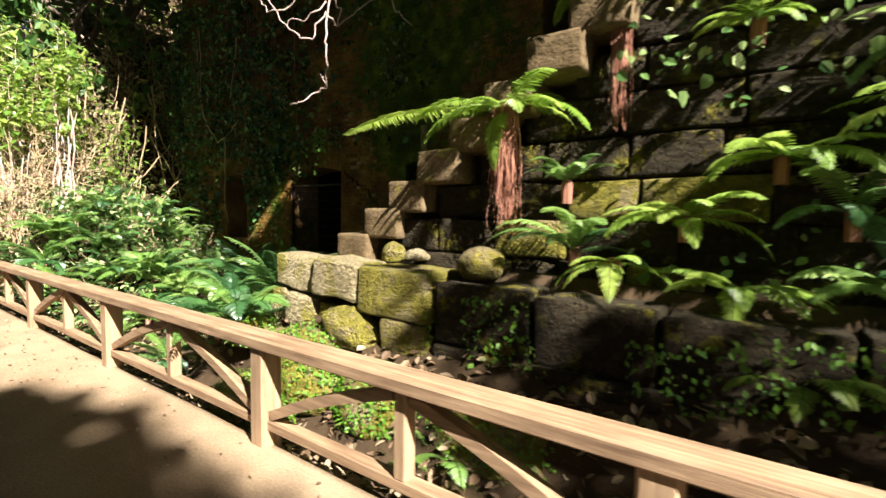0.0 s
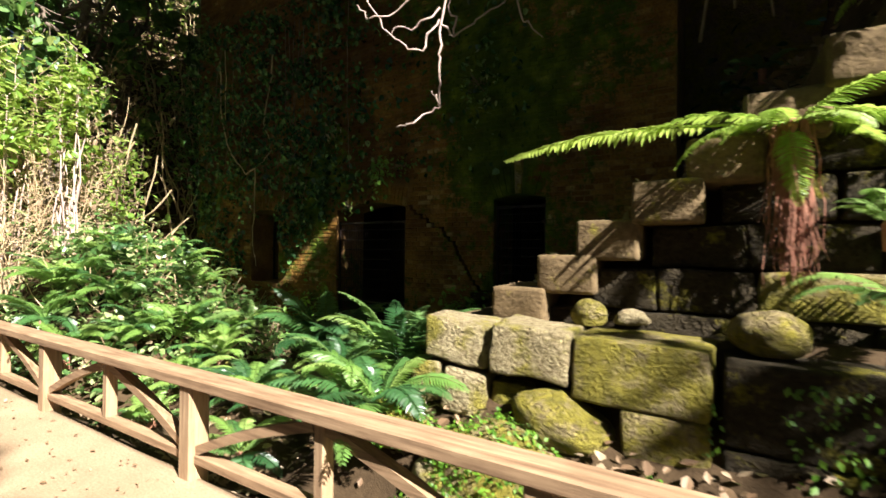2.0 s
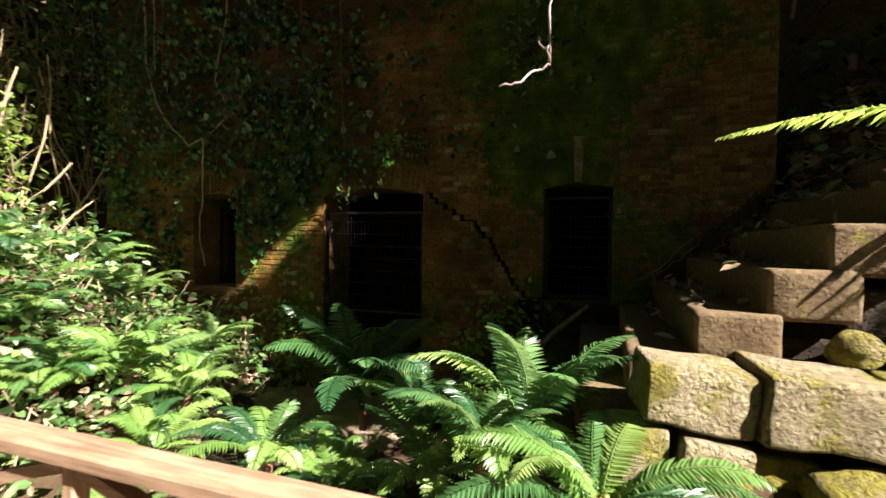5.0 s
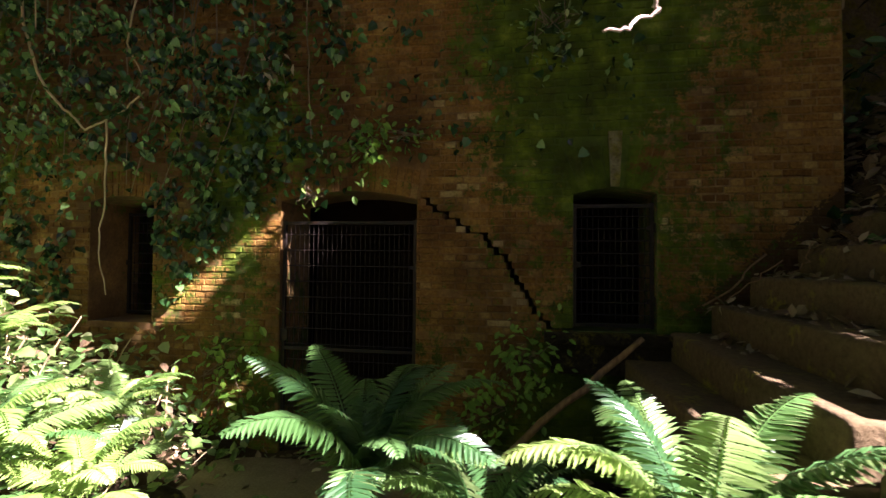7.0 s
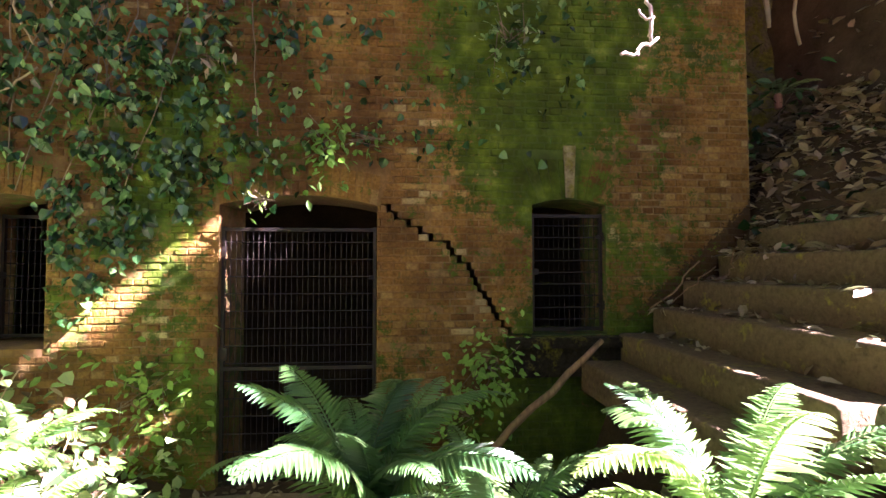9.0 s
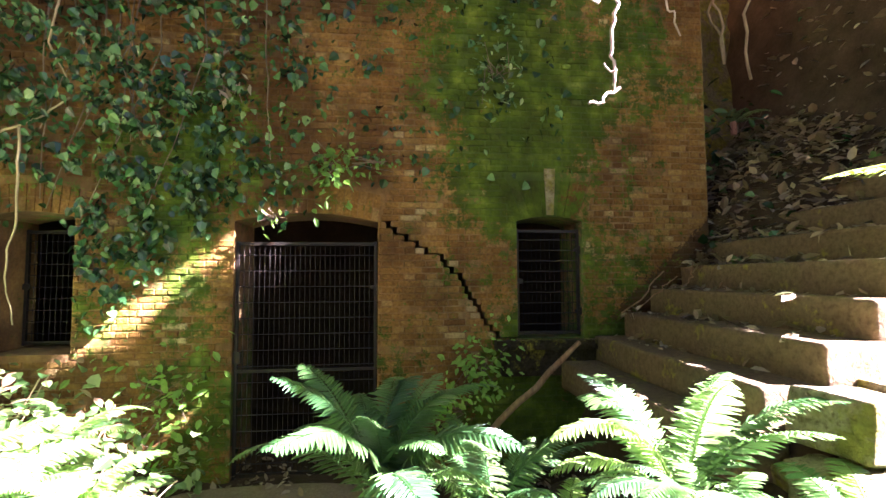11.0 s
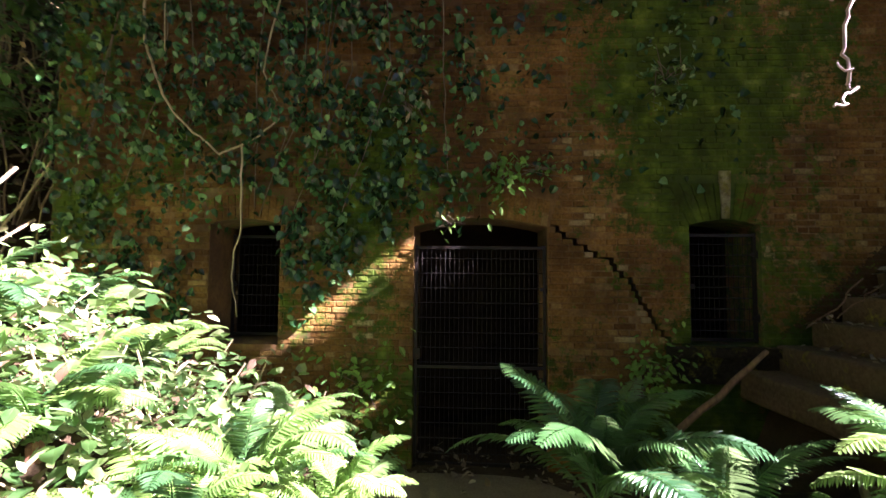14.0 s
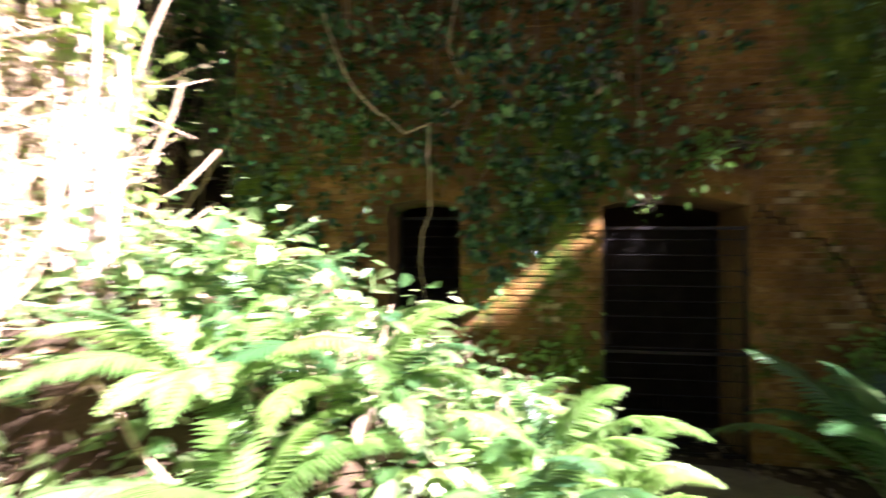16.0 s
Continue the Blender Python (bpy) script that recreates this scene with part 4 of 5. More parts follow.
sprig((-6.55, WALL_Y, 0.45), 0.075, 110, "green fern sprigs on the mossy bricks", 7, "weed", "oval", (0.5, 0.08, 0.5))
sprig((-6.8, WALL_Y, 0.15), 0.08, 70, "green fern sprigs low on the bricks", 8, "weed", "oval", (0.5, 0.08, 0.3))
sprig((-6.19, WALL_Y, 2.92), 0.10, 16, "hanging cluster of dead brown leaves among the ivy", 13, "litter", "lance", (0.2, 0.08, 0.2), 0.9)
sprig((-5.80, WALL_Y - 0.06, 1.86), 0.07, 9, "few pale leaves hanging over the doorway", 14, "weed", "lance", (0.14, 0.05, 0.14), 0.9)
sprig((-3.95, WALL_Y, 3.15), 0.07, 70, "green sprigs in the moss of the brickwork", 9, "bush", "oval", (0.25, 0.05, 0.5))
sprig((-1.2, 5.0, 2.9), 0.11, 80, "dark leafy plant on the rock face", 10, "ivy", "oval", (0.8, 0.1, 0.5))
sprig((-1.5, 4.95, 2.1), 0.08, 120, "small leaves on the damp rock face", 12, "ivy", "oval", (0.5, 0.1, 0.5))

for k, (x, z, n) in enumerate(((-1.35, 2.95, 6), (-0.75, 2.75, 7), (-1.65, 2.35, 5), (-0.2, 3.3, 7))):
    fern((x, 4.92, z), 0.34, n, "small dark fern on the damp rock face", 90 + k, (1, 3, 5), -90, 200)

# undergrowth on the bank
def on_bank(r):
    for _ in range(20):
        x, y = r.uniform(-10.2, -6.15), r.uniform(1.62, 4.35)
        if r.random() < 0.35 + 0.65 * smooth_step(-6.2, -7.2, x):
            return Vector((x, y, land(x, y) + abs(r.gauss(0.04, 0.24 + 0.10 * noise.noise(Vector((x * 2, y * 2, 0)))))))
    return None


rb = random.Random(33)
under = empty("undergrowth", (-8, 2.8, 0.6), "thick sunlit undergrowth of broad green leaves", "bush")
m = Mesh()
leaf_cloud(m, "oval", 4600, on_bank, 0.085, rb, 0.2, None, 1.1)
leaf_cloud(m, "heart", 2400, on_bank, 0.09, rb, 0.3)
dead = Mesh()
leaf_cloud(dead, "oval", 1100, on_bank, 0.085, rb, 0.4)
o = tagged(part("dead_leaves", dead, "litter", under, "dry pale brown dead leaves"), kind="stuff")
o.matrix_parent_inverse = Matrix.Translation(under.location).inverted()
o = tagged(part("leaves", m, "bush", under), kind="stuff")
o.matrix_parent_inverse = Matrix.Translation(under.location).inverted()
m = Mesh()
for k in range(120):
    x, y = rb.uniform(-9.6, -6.4), rb.uniform(1.8, 4.1)
    z = land(x, y)
    m.tube(wander((x, y, z - 0.05), (x + rb.uniform(-.3, .3), y + rb.uniform(-.3, .3), z + rb.uniform(0.15, 0.5)), rb, 5, 0.02), 0.005, 4)
o = tagged(part("dry_stems", m, "dry", under), kind="stuff")
o.matrix_parent_inverse = Matrix.Translation(under.location).inverted()


def shrub(at, height, stems, leaf_count, label, seed, spread=0.6, mat="shrub", stem_mat="pale_stem", kind="oval", size=0.11, tufts=False):
    r = random.Random(seed)
    plant = empty("shrub", at, label, "shrub", "shrubs on the bank")
    ends = []
    for k in range(stems):
        m = Mesh()
        a = r.uniform(0, 2 * math.pi)
        d = spread * r.uniform(0.2, 1)
        top = Vector((d * math.cos(a), d * math.sin(a), height * r.uniform(0.6, 1)))
        pts = wander((0.08 * math.cos(a), 0.08 * math.sin(a), -0.1), top, r, 9, 0.05)
        m.tube(pts, [(0.009 if stem_mat == "dry" else 0.014) * (1 - 0.75 * i / 9) for i in range(10)], 5)
        for i in range(7 if tufts else 3, 10):
            ends.append(pts[i])
            for _ in range(2 if stem_mat == "dry" else 1):
                e = pts[i] + any_way(r) * (0.2 if tufts else 0.35) + Vector((0, 0, 0.12))
                m.tube([pts[i], pts[i].lerp(e, 0.5) + any_way(r) * 0.03, e], [0.005, 0.004, 0.002], 4)
                ends.append(e)
        part("stem", m, stem_mat, plant)
    m = Mesh()
    leaf_cloud(m, kind, leaf_count, lambda r: r.choice(ends) + any_way(r) * 0.12, size, r, 0.35)
    tagged(part("leaves", m, mat, plant), kind="stuff")


shrub((-8.9, 2.42, 1.1), 2.8, 12, 800, "sunlit shrub with pale pinkish stems and leaf tufts", 1, 0.26, tufts=True)
shrub((-9.25, 1.9, 0.8), 3.0, 12, 900, "sunlit shrub with pale stems beside the railing", 2, 0.45, tufts=True)
shrub((-9.8, 3.3, 1.4), 1.9, 9, 520, "light green shrub on the bank", 3, 0.7, "shrub", "stem")
shrub((-9.2, 2.5, 1.0), 1.6, 16, 260, "tangle of dry tan twigs on the bank", 4, 0.5, "litter", "dry", "oval", 0.08)
shrub((-10.2, 2.2, 1.0), 2.6, 18, 520, "tangle of dry tan twigs by the walk", 5, 1.4, "litter", "dry", "oval", 0.08)
shrub((-8.95, 1.85, 0.7), 1.2, 18, 160, "low dry brushwood tangle", 6, 0.45, "bush", "dry", "oval", 0.07)
shrub((-11.0, 3.9, 1.9), 3.2, 14, 800, "dry brown shrub on the hillside", 7, 1.5, "litter", "dry")
shrub((-10.4, 5.0, 2.0), 3.3, 10, 1300, "dark green shrub beside the brick building", 8, 1.2, "crown", "stem")
shrub((-10.9, 1.7, 1.0), 3.0, 9, 800, "light green shrub by the walk", 9, 1.2)
shrub((-12.0, 3.2, 2.2), 3.4, 12, 900, "sunlit green shrub on the hillside", 10, 1.4)

# hanging leafless branch, high over the bed
twig = empty("hanging_branch", (-3.7, 2.8, 3.3), "bare pale twisted branch hanging in the sun", "branch")
NODE = Vector((-3.61, 3.05, 3.07))
TW = [[(-2.9, 3.2, 6.2), (-3.3, 3.1, 4.6), NODE, (-3.61, 3.05, 2.75), (-3.60, 3.05, 2.45), (-3.70, 2.95, 2.38), (-3.86, 2.82, 2.27)]]
for steps in (((0, 0, 0.1), (-0.11, -0.07, -0.16), (-0.31, -0.19, -0.06), (-0.48, -0.29, 0.2), (-0.6, -0.35, 0.5)), ((0, 0, 0.05), (0.1, 0.06, -0.04), (0.32, 0.2, 0.16), (0.5, 0.3, 0.4)), ((0.5, 0.3, 0.35), (0.58, 0.35, 0.09), (0.72, 0.43, -0.04)),
              ((0, 0, 0.2), (-0.2, -0.1, 0.02), (-0.38, -0.2, -0.02)), ((-0.05, 0, 0.35), (-0.2, -0.15, 0.25), (-0.5, -0.3, 0.1), (-0.62, -0.3, 0.25)), ((0.1, 0.06, -0.04), (0.02, 0.1, 0.25), (0.2, 0.12, 0.5)), ((0, 0, -0.6), (-0.06, -0.02, -0.48))):
    TW.append([NODE + Vector(q) for q in steps])
rt = random.Random(9)
for k, line in enumerate(TW):
    m = Mesh()
    pts = []
    for a, b in zip(line, line[1:]):
        pts += wander(a, b, rt, 6, 0.03)[:-1]
    pts.append(Vector(line[-1]))
    m.tube(pts, [(0.012 if k == 0 else 0.009) * (1 - 0.45 * i / len(pts)) for i in range(len(pts))], 6)
    o = part("twig", m, "pale_stem", twig, "", True)
    o.matrix_parent_inverse = Matrix.Translation(twig.location).inverted()

# fallen branch leaning on the sill, and a root
m = Mesh()
m.tube(wander((-4.45, 4.05, -0.10), (-3.38, 4.16, 0.86), rt, 8, 0.03), [0.026, 0.028, 0.026, 0.027, 0.025, 0.026, 0.024, 0.022, 0.018], 8)
tagged(new("fallen_branch", m.data("fallen_branch", "branch", True)), "fallen brown branch leaning on the window sill", "branch")
roots = empty("dead_root", (-2.8, 4.2, 1.0), "bare dead roots trailing over the steps", "root")
for a, b, w in (((-3.0, 4.2, 1.08), (-2.62, 4.2, 1.42), 0.006), ((-2.9, 4.1, 1.12), (-2.6, 4.05, 1.38), 0.004), ((-2.6, 4.0, 1.3), (-2.35, 4.2, 1.5), 0.004)):
    m = Mesh()
    m.tube(wander(a, b, rt, 8, 0.035), w, 5)
    o = part("root", m, "branch", roots, "", True)
    o.matrix_parent_inverse = Matrix.Translation(roots.location).inverted()

# dead leaves
rl = random.Random(44)


def litter_at(r):
    while True:
        x, y = r.uniform(-6.2, 1.0), r.uniform(1.5, 4.9)
        if x < -3.0:
            if r.random() < 0.45:
                return Vector((x, y, land(x, y) + r.uniform(0.005, 0.03)))
        elif y > 2.75:
            k = math.floor((x - STEP_X) / RUN)
            z = max(land(x, y), STEP_Z + RISE * min(k, 7)) if y < 4.4 and k < 8 else land(x, y)
            if y > 3.5 or r.random() < 0.3:
                return Vector((x, y, z + r.uniform(0.005, 0.03)))
        elif y < 2.1:
            return Vector((x, y, land(x, y) + r.uniform(0.005, 0.03)))


m = Mesh()
leaf_cloud(m, "oval", 2600, litter_at, 0.085, rl, 0.0)


def slope_at(r):
    x, y = r.uniform(-2.3, 1.6), r.uniform(3.2, 5.1)
    k = math.floor((x - STEP_X) / RUN)
    if r.random() > smooth_step(2.9, 4.2, y + 0.3 * x + 0.4):
        return None
    return Vector((x, y, (max(land(x, y), STEP_Z + RISE * min(k, 7)) if y < 4.4 and k < 8 else land(x, y)) + r.uniform(0.005, 0.06)))


leaf_cloud(m, "oval", 4200, slope_at, 0.11, rl, 0.05)
leaf_cloud(m, "scrap", 1200, litter_at, 0.06, rl, 0.0)
leaf_cloud(m, "oval", 900, lambda r: (lambda x, y: Vector((x, y, land(x, y) + r.uniform(0.0, 0.03))))(r.uniform(-3.2, 0.8), r.uniform(1.45, 2.2)), 0.075, rl, 0.0)
ivy_bits = Mesh()
leaf_cloud(ivy_bits, "heart", 230, slope_at, 0.10, rl, 0.1, (-0.2, -0.6, 0.8))
tagged(new("ground_ivy", ivy_bits.data("ground_ivy", "ivy")), "scattered dark ivy leaves over the leaf litter", "ivy", kind="stuff")
tagged(new("dead_leaves", m.data("dead_leaves", "litter")), "dry brown fallen leaves on earth and steps", "leaves", kind="stuff")
m = Mesh()
leaf_cloud(m, "scrap", 260, lambda r: Vector((r.uniform(-9, 1), 1.30 - abs(r.gauss(0, 0.35)), 0.012)), 0.03, rl, 0.0)
tagged(new("path_litter", m.data("path_litter", "litter")), "scraps of dead leaf on the walkway", "leaves", kind="stuff")


# moss mounds behind the railing
def mound(r3, at, seed, count):
    ob = rock_thing("mossy_mound", r3, at, "mossy_stone", seed, "mound thick with small green creeping leaves", 0.6)
    r = random.Random(seed)
    me = ob.data
    m = Mesh()
    vs = [v for v in me.vertices if v.co.z > -0.3 * r3[2]]
    for _ in range(count):
        v = r.choice(vs)
        put_leaf(m, "scrap", v.co + v.normal * r.uniform(0, 0.02) + any_way(r) * 0.02, v.normal * 0.5 + any_way(r) * 0.6 + Vector((0, 0, -0.4)), v.normal, r.uniform(0.018, 0.034))
    tagged(part("creeping_leaves", m, "moss_leaf", ob), kind="stuff")


mound((0.42, 0.22, 0.30), (-2.55, 1.98, 0.12), 51, 2200)
mound((0.34, 0.22, 0.22), (-2.75, 1.72, -0.10), 52, 1600)
mound((0.34, 0.20, 0.24), (-1.9, 2.02, 0.05), 53, 1500)
mound((0.45, 0.20, 0.26), (-1.1, 2.08, 0.02), 54, 1500)
mound((0.22, 0.16, 0.14), (-3.2, 2.0, 0.30), 55, 900)


m = Mesh()
leaf_cloud(m, "scrap", 2600, lambda r: (lambda x, z: Vector((x, 2.20 - 0.05 * r.random(), z)) if noise.noise(Vector((x * 2.2, z * 2.2, 6))) > -0.05 else None)(r.uniform(-1.7, 1.6), r.uniform(-0.1, 0.78)), 0.035, rl, 0.8, (0, -1, 0.4))
tagged(new("wall_creeper", m.data("wall_creeper", "moss_leaf")), "small green leaves creeping over the low dark wall", "creeper", kind="stuff")
# roots hanging from the top of the rock face
hang = empty("hanging_roots", (-0.9, 4.95, 4.6), "pale roots hanging down the rock face", "root")
for k in range(16):
    x = rl.uniform(-1.9, 0.6)
    m = Mesh()
    m.tube(wander((x, 4.9, 4.8), (x + rl.uniform(-.35, .35), 4.75, rl.uniform(3.25, 4.1)), rl, 10, 0.08), rl.uniform(0.007, 0.019), 5)
    o = part("root", m, "dry", hang, "", True)
    o.matrix_parent_inverse = Matrix.Translation(hang.location).inverted()


# ---- trees round about ----
def tree(at, height, lean, crown_leaves, label, limbs_to, seed, leaf=0.12, trunk_r=0.14):
    """Trunk, limbs and a crown of separate leaves."""
    r = random.Random(seed)
    t = empty("tree", at, label, "tree", "trees")
    base = Vector(at)
    m = Mesh()
    top = Vector((lean[0], lean[1], height))
    pts = wander((0, 0, -0.4), top, r, 10, 0.10)
    m.tube(pts, [trunk_r * (1.25 - 0.85 * k / 10) for k in range(11)], 9)
    part("trunk", m, "bark", t, "", True)
    for q in limbs_to:
        m = Mesh()
        s = pts[r.randrange(5, 10)]
        line = wander(s, Vector(q) - base, r, 7, 0.15, -0.1)
        m.tube(line, [0.055 * (1 - 0.85 * k / 7) for k in range(8)], 6)
        for k in range(3, 8):
            for _ in range(2):
                e = line[k] + any_way(r) * 0.8
                m.tube([line[k], line[k].lerp(e, 0.5) + any_way(r) * 0.06, e], [0.016, 0.01, 0.004], 4)
        part("limb", m, "bark", t, "", True)
    m = Mesh()
    for p in crown_leaves:
        put_leaf(m, "oval", Vector(p) - base, any_way(r), any_way(r) + Vector((0, 0, 0.3)), leaf * r.uniform(0.7, 1.3), 1.3)
    o = tagged(part("crown", m, "crown", t), kind="stuff")
    return t


# The dense crowns on the hill above the stairs keep the brick front in shade; the gaps let a few beams down.
GAPS = [((-6.13 - 1.12 * k / 9, 4.45, 1.78 - 0.90 * k / 9), -0.005 + 0.004 * k) for k in range(10)]
GAPS += [((-6.36 - 0.80 * k / 7, 4.45, 1.38 - 0.64 * k / 7), -0.002 + 0.003 * k) for k in range(8)]
GAPS += [((-6.20 - 0.50 * k / 4, 4.45, 0.83 - 0.16 * k / 4), 0.0) for k in range(5)]
GAPS += [((x, 4.5, z), 0.0) for x, z in ((-5.98, 1.62), (-5.8, 1.66), (-5.6, 1.66), (-5.92, 1.45), (-6.04, 1.2), (-5.98, 1.32))]
rg = random.Random(303)
GAPS += [((rg.uniform(-7.6, -5.5), 4.3, rg.uniform(1.7, 3.3)), -0.035) for _ in range(16)]
GAPS += [((rg.uniform(-0.6, 1.7), 2.45, rg.uniform(0.7, 2.0)), rg.uniform(0.02, 0.12)) for _ in range(26)]
GAPS += [((-1.5 - 0.2 * k, 2.55, 1.95), 0.13) for k in range(7)]
GAPS += [((-0.2, 2.3, 1.25), 0.26), ((0.1, 2.3, 1.15), 0.2), ((-0.75, 2.35, 1.0), 0.16), ((-0.15, 2.4, 1.55), 0.16)]
GAPS += [((-1.05, 2.6, 2.2), 0.34), ((-0.75, 2.5, 1.85), 0.22), ((-1.0, 2.65, 1.45), 0.24)]
GAPS += [((-5.80, 4.5, 1.38), 0.0), ((-5.6, 4.5, 1.52), 0.0), ((-5.33, 4.35, 2.30), 0.02), ((-5.92, 4.35, 1.90), 0.0),
         ((-3.63, 3.0, 2.55), 0.10), ((-3.78, 2.88, 2.32), 0.10), ((-3.62, 3.03, 2.9), 0.12), ((-3.9, 2.85, 3.0), 0.10), ((-3.2, 3.25, 3.2), 0.08), ((-3.6, 3.05, 3.3), 0.12), ((-1.65, 2.3, 2.02), 0.28), ((-1.05, 2.35, 2.08), 0.28),
         ((-1.30, 2.50, 1.60), 0.24), ((-1.30, 2.45, 1.25), 0.16), ((-1.40, 2.35, 2.02), 0.38), ((-1.85, 2.4, 1.95), 0.14), ((-1.05, 2.6, 2.25), 0.17), ((-0.75, 2.5, 2.25), 0.13), ((-0.95, 2.7, 1.5), 0.12), ((-0.35, 2.3, 1.30), 0.22), ((0.1, 2.5, 2.9), 0.2), ((0.5, 2.5, 2.7), 0.15), ((-0.2, 2.5, 1.75), 0.1), ((0.75, 2.45, 1.5), 0.1), ((0.0, 2.4, 1.6), 0.08),
        ((0.3, 2.35, 1.38), 0.16), ((-0.92, 2.4, 0.95), 0.09), ((-0.25, 2.5, 2.2), 0.12), ((0.2, 2.5, 2.6), 0.15), ((0.6, 2.5, 2.3), 0.12), ((0.45, 2.4, 1.0), 0.07), ((0.15, 2.4, 0.6), 0.07), ((-2.30, 2.52, 1.20), 0.10), ((-2.05, 2.52, 1.40), 0.08), ((-2.6, 2.52, 1.0), 0.14), ((-1.45, 2.4, 1.0), 0.15)]


def gap_free(p):
    # the sun reaches the whole handrail
    k = (p.z - 0.56) / SUN.z
    if 1.22 < p.y - k * SUN.y < 1.60 and -9.5 < p.x - k * SUN.x < 0.9:
        return False
    for q, rad in GAPS:
        d = p - Vector(q)
        if (d - SUN * d.dot(SUN)).length < rad + 0.07:
            return False
    return True


def over(target, z):
    t = Vector(target)
    return t + SUN * ((z - t.z) / SUN.z)


rcn = random.Random(77)
crowns = [[], [], []]


def shade(count, pick, which, lo=6.2, hi=9.0):
    for _ in range(count):
        t = pick(rcn)
        u = 0.33 * t.x + 0.944 * t.y
        edge = 1.52 - 0.45 * smooth_step(-3.9, -4.6, t.x) * smooth_step(0.3, 0.5, t.z) - 0.55 * smooth_step(-1.25, -0.95, t.x) + 0.10 * noise.noise(t * 1.5)
        if which < 2 and u < edge:
            continue
        p = over(t, rcn.uniform(lo, hi)) + any_way(rcn) * 0.05
        if which == 2 or gap_free(p):
            crowns[which].append(p)


shade(13500, lambda r: Vector((r.uniform(-9.6, -1.8), 4.47, r.uniform(-0.3, 5.4))), 0)
shade(1400, lambda r: Vector((r.uniform(-5.1, -3.2), 4.47, r.uniform(0.2, 2.3))), 0)
shade(4800, lambda r: Vector((r.uniform(-2.2, 3.5), 2.6, r.uniform(-0.2, 5.0))), 1)
shade(1300, lambda r: Vector((r.uniform(-1.3, 2.5), r.uniform(1.55, 2.4), r.uniform(-0.2, 0.3))), 1)
shade(1600, lambda r: Vector((r.uniform(-5.7, -4.2), r.uniform(2.8, 3.9), r.uniform(0.3, 1.05))), 1)
shade(1700, lambda r: Vector((r.uniform(-2.75, -1.0), r.uniform(2.75, 4.4), r.uniform(0.9, 2.3))), 1)
shade(4600, lambda r: Vector((r.uniform(-6.0, -0.6), r.uniform(2.0, 4.5), r.uniform(-0.2, 2.0))), 1)
shade(7500, lambda r: Vector((r.uniform(-9.0, 3.0), r.uniform(-2.2, 1.4), 0)), 2, 13.0, 17.0)


def bank_dapple(count):
    """Twigs high up break the sun that falls on the bank."""
    for _ in range(count):
        t = Vector((rcn.uniform(-8.3, -6.0), rcn.uniform(1.8, 4.3), rcn.uniform(0.2, 1.3)))
        if noise.noise(Vector((t.x * 2.1, t.y * 2.1, 8.3))) + 0.25 * smooth_step(2.6, 4.0, t.y) > 0.26:
            p = over(t, rcn.uniform(6.2, 8.5))
            if gap_free(p):
                crowns[0].append(p)


bank_dapple(600)


def walk_dapple(p):
    """Broken shade on the walkway, open along the railing."""
    x, y = p.x - p.z / SUN.z * SUN.x, p.y - p.z / SUN.z * SUN.y
    return noise.noise(Vector((0.7 * x, 0.9 * y, 1.7))) + 0.35 * noise.noise(Vector((1.9 * x, 2.2 * y, 0.7))) > -0.85 + 1.5 * smooth_step(0.75, 1.3, y + 0.3 * smooth_step(-3.4, -4.6, x)) + 0.25 * smooth_step(-4.0, -6.0, x)


crowns[2] = [p for p in crowns[2] if walk_dapple(p)]
tree((3.2, 4.6, 4.0), 5.0, (-0.6, -0.8), crowns[0], "tall leafy evergreen tree on the hill above the steps", [crowns[0][k] for k in range(0, len(crowns[0]), 280)], 1, 0.17, 0.2)
tree((5.6, 3.4, 4.2), 4.5, (-0.5, -0.8), crowns[1], "broad evergreen tree over the fern cliff", [crowns[1][k] for k in range(0, len(crowns[1]), 280)], 2, 0.17, 0.2)
tree((15.5, -7.2, 3.4), 11.5, (-0.5, 0.8), crowns[2], "tree leaning over the walkway", [crowns[2][k] for k in range(0, len(crowns[2]), 110)], 3, 0.26, 0.28)


# unseen boughs added above the bricks to keep sky light off the wall
sky_screen = [p for p in (Vector((rcn.uniform(-10.8, -4.4), rcn.uniform(2.4, 6.2), rcn.uniform(6.2, 8.2))) for _ in range(8000)) if gap_free(p)]
tree((-6.2, 8.0, 5.0), 4.0, (0.3, -1.2), sky_screen, "unseen evergreen tree added to keep sky light off the brick front", [sky_screen[k] for k in range(0, len(sky_screen), 260)], 4, 0.24, 0.2)


def ball(c, r3, n, r):
    """Leaf places in uneven clumps round c."""
    out = []
    clumps = [Vector(c) + Vector((any_way(r)[k] * r3[k] * r.uniform(0.3, 1) for k in range(3))) for _ in range(max(6, n // 60))]
    for _ in range(n):
        out.append(r.choice(clumps) + any_way(r) * r.uniform(0.05, 0.55) * max(0.5, r3[0] * 0.3))
    return out


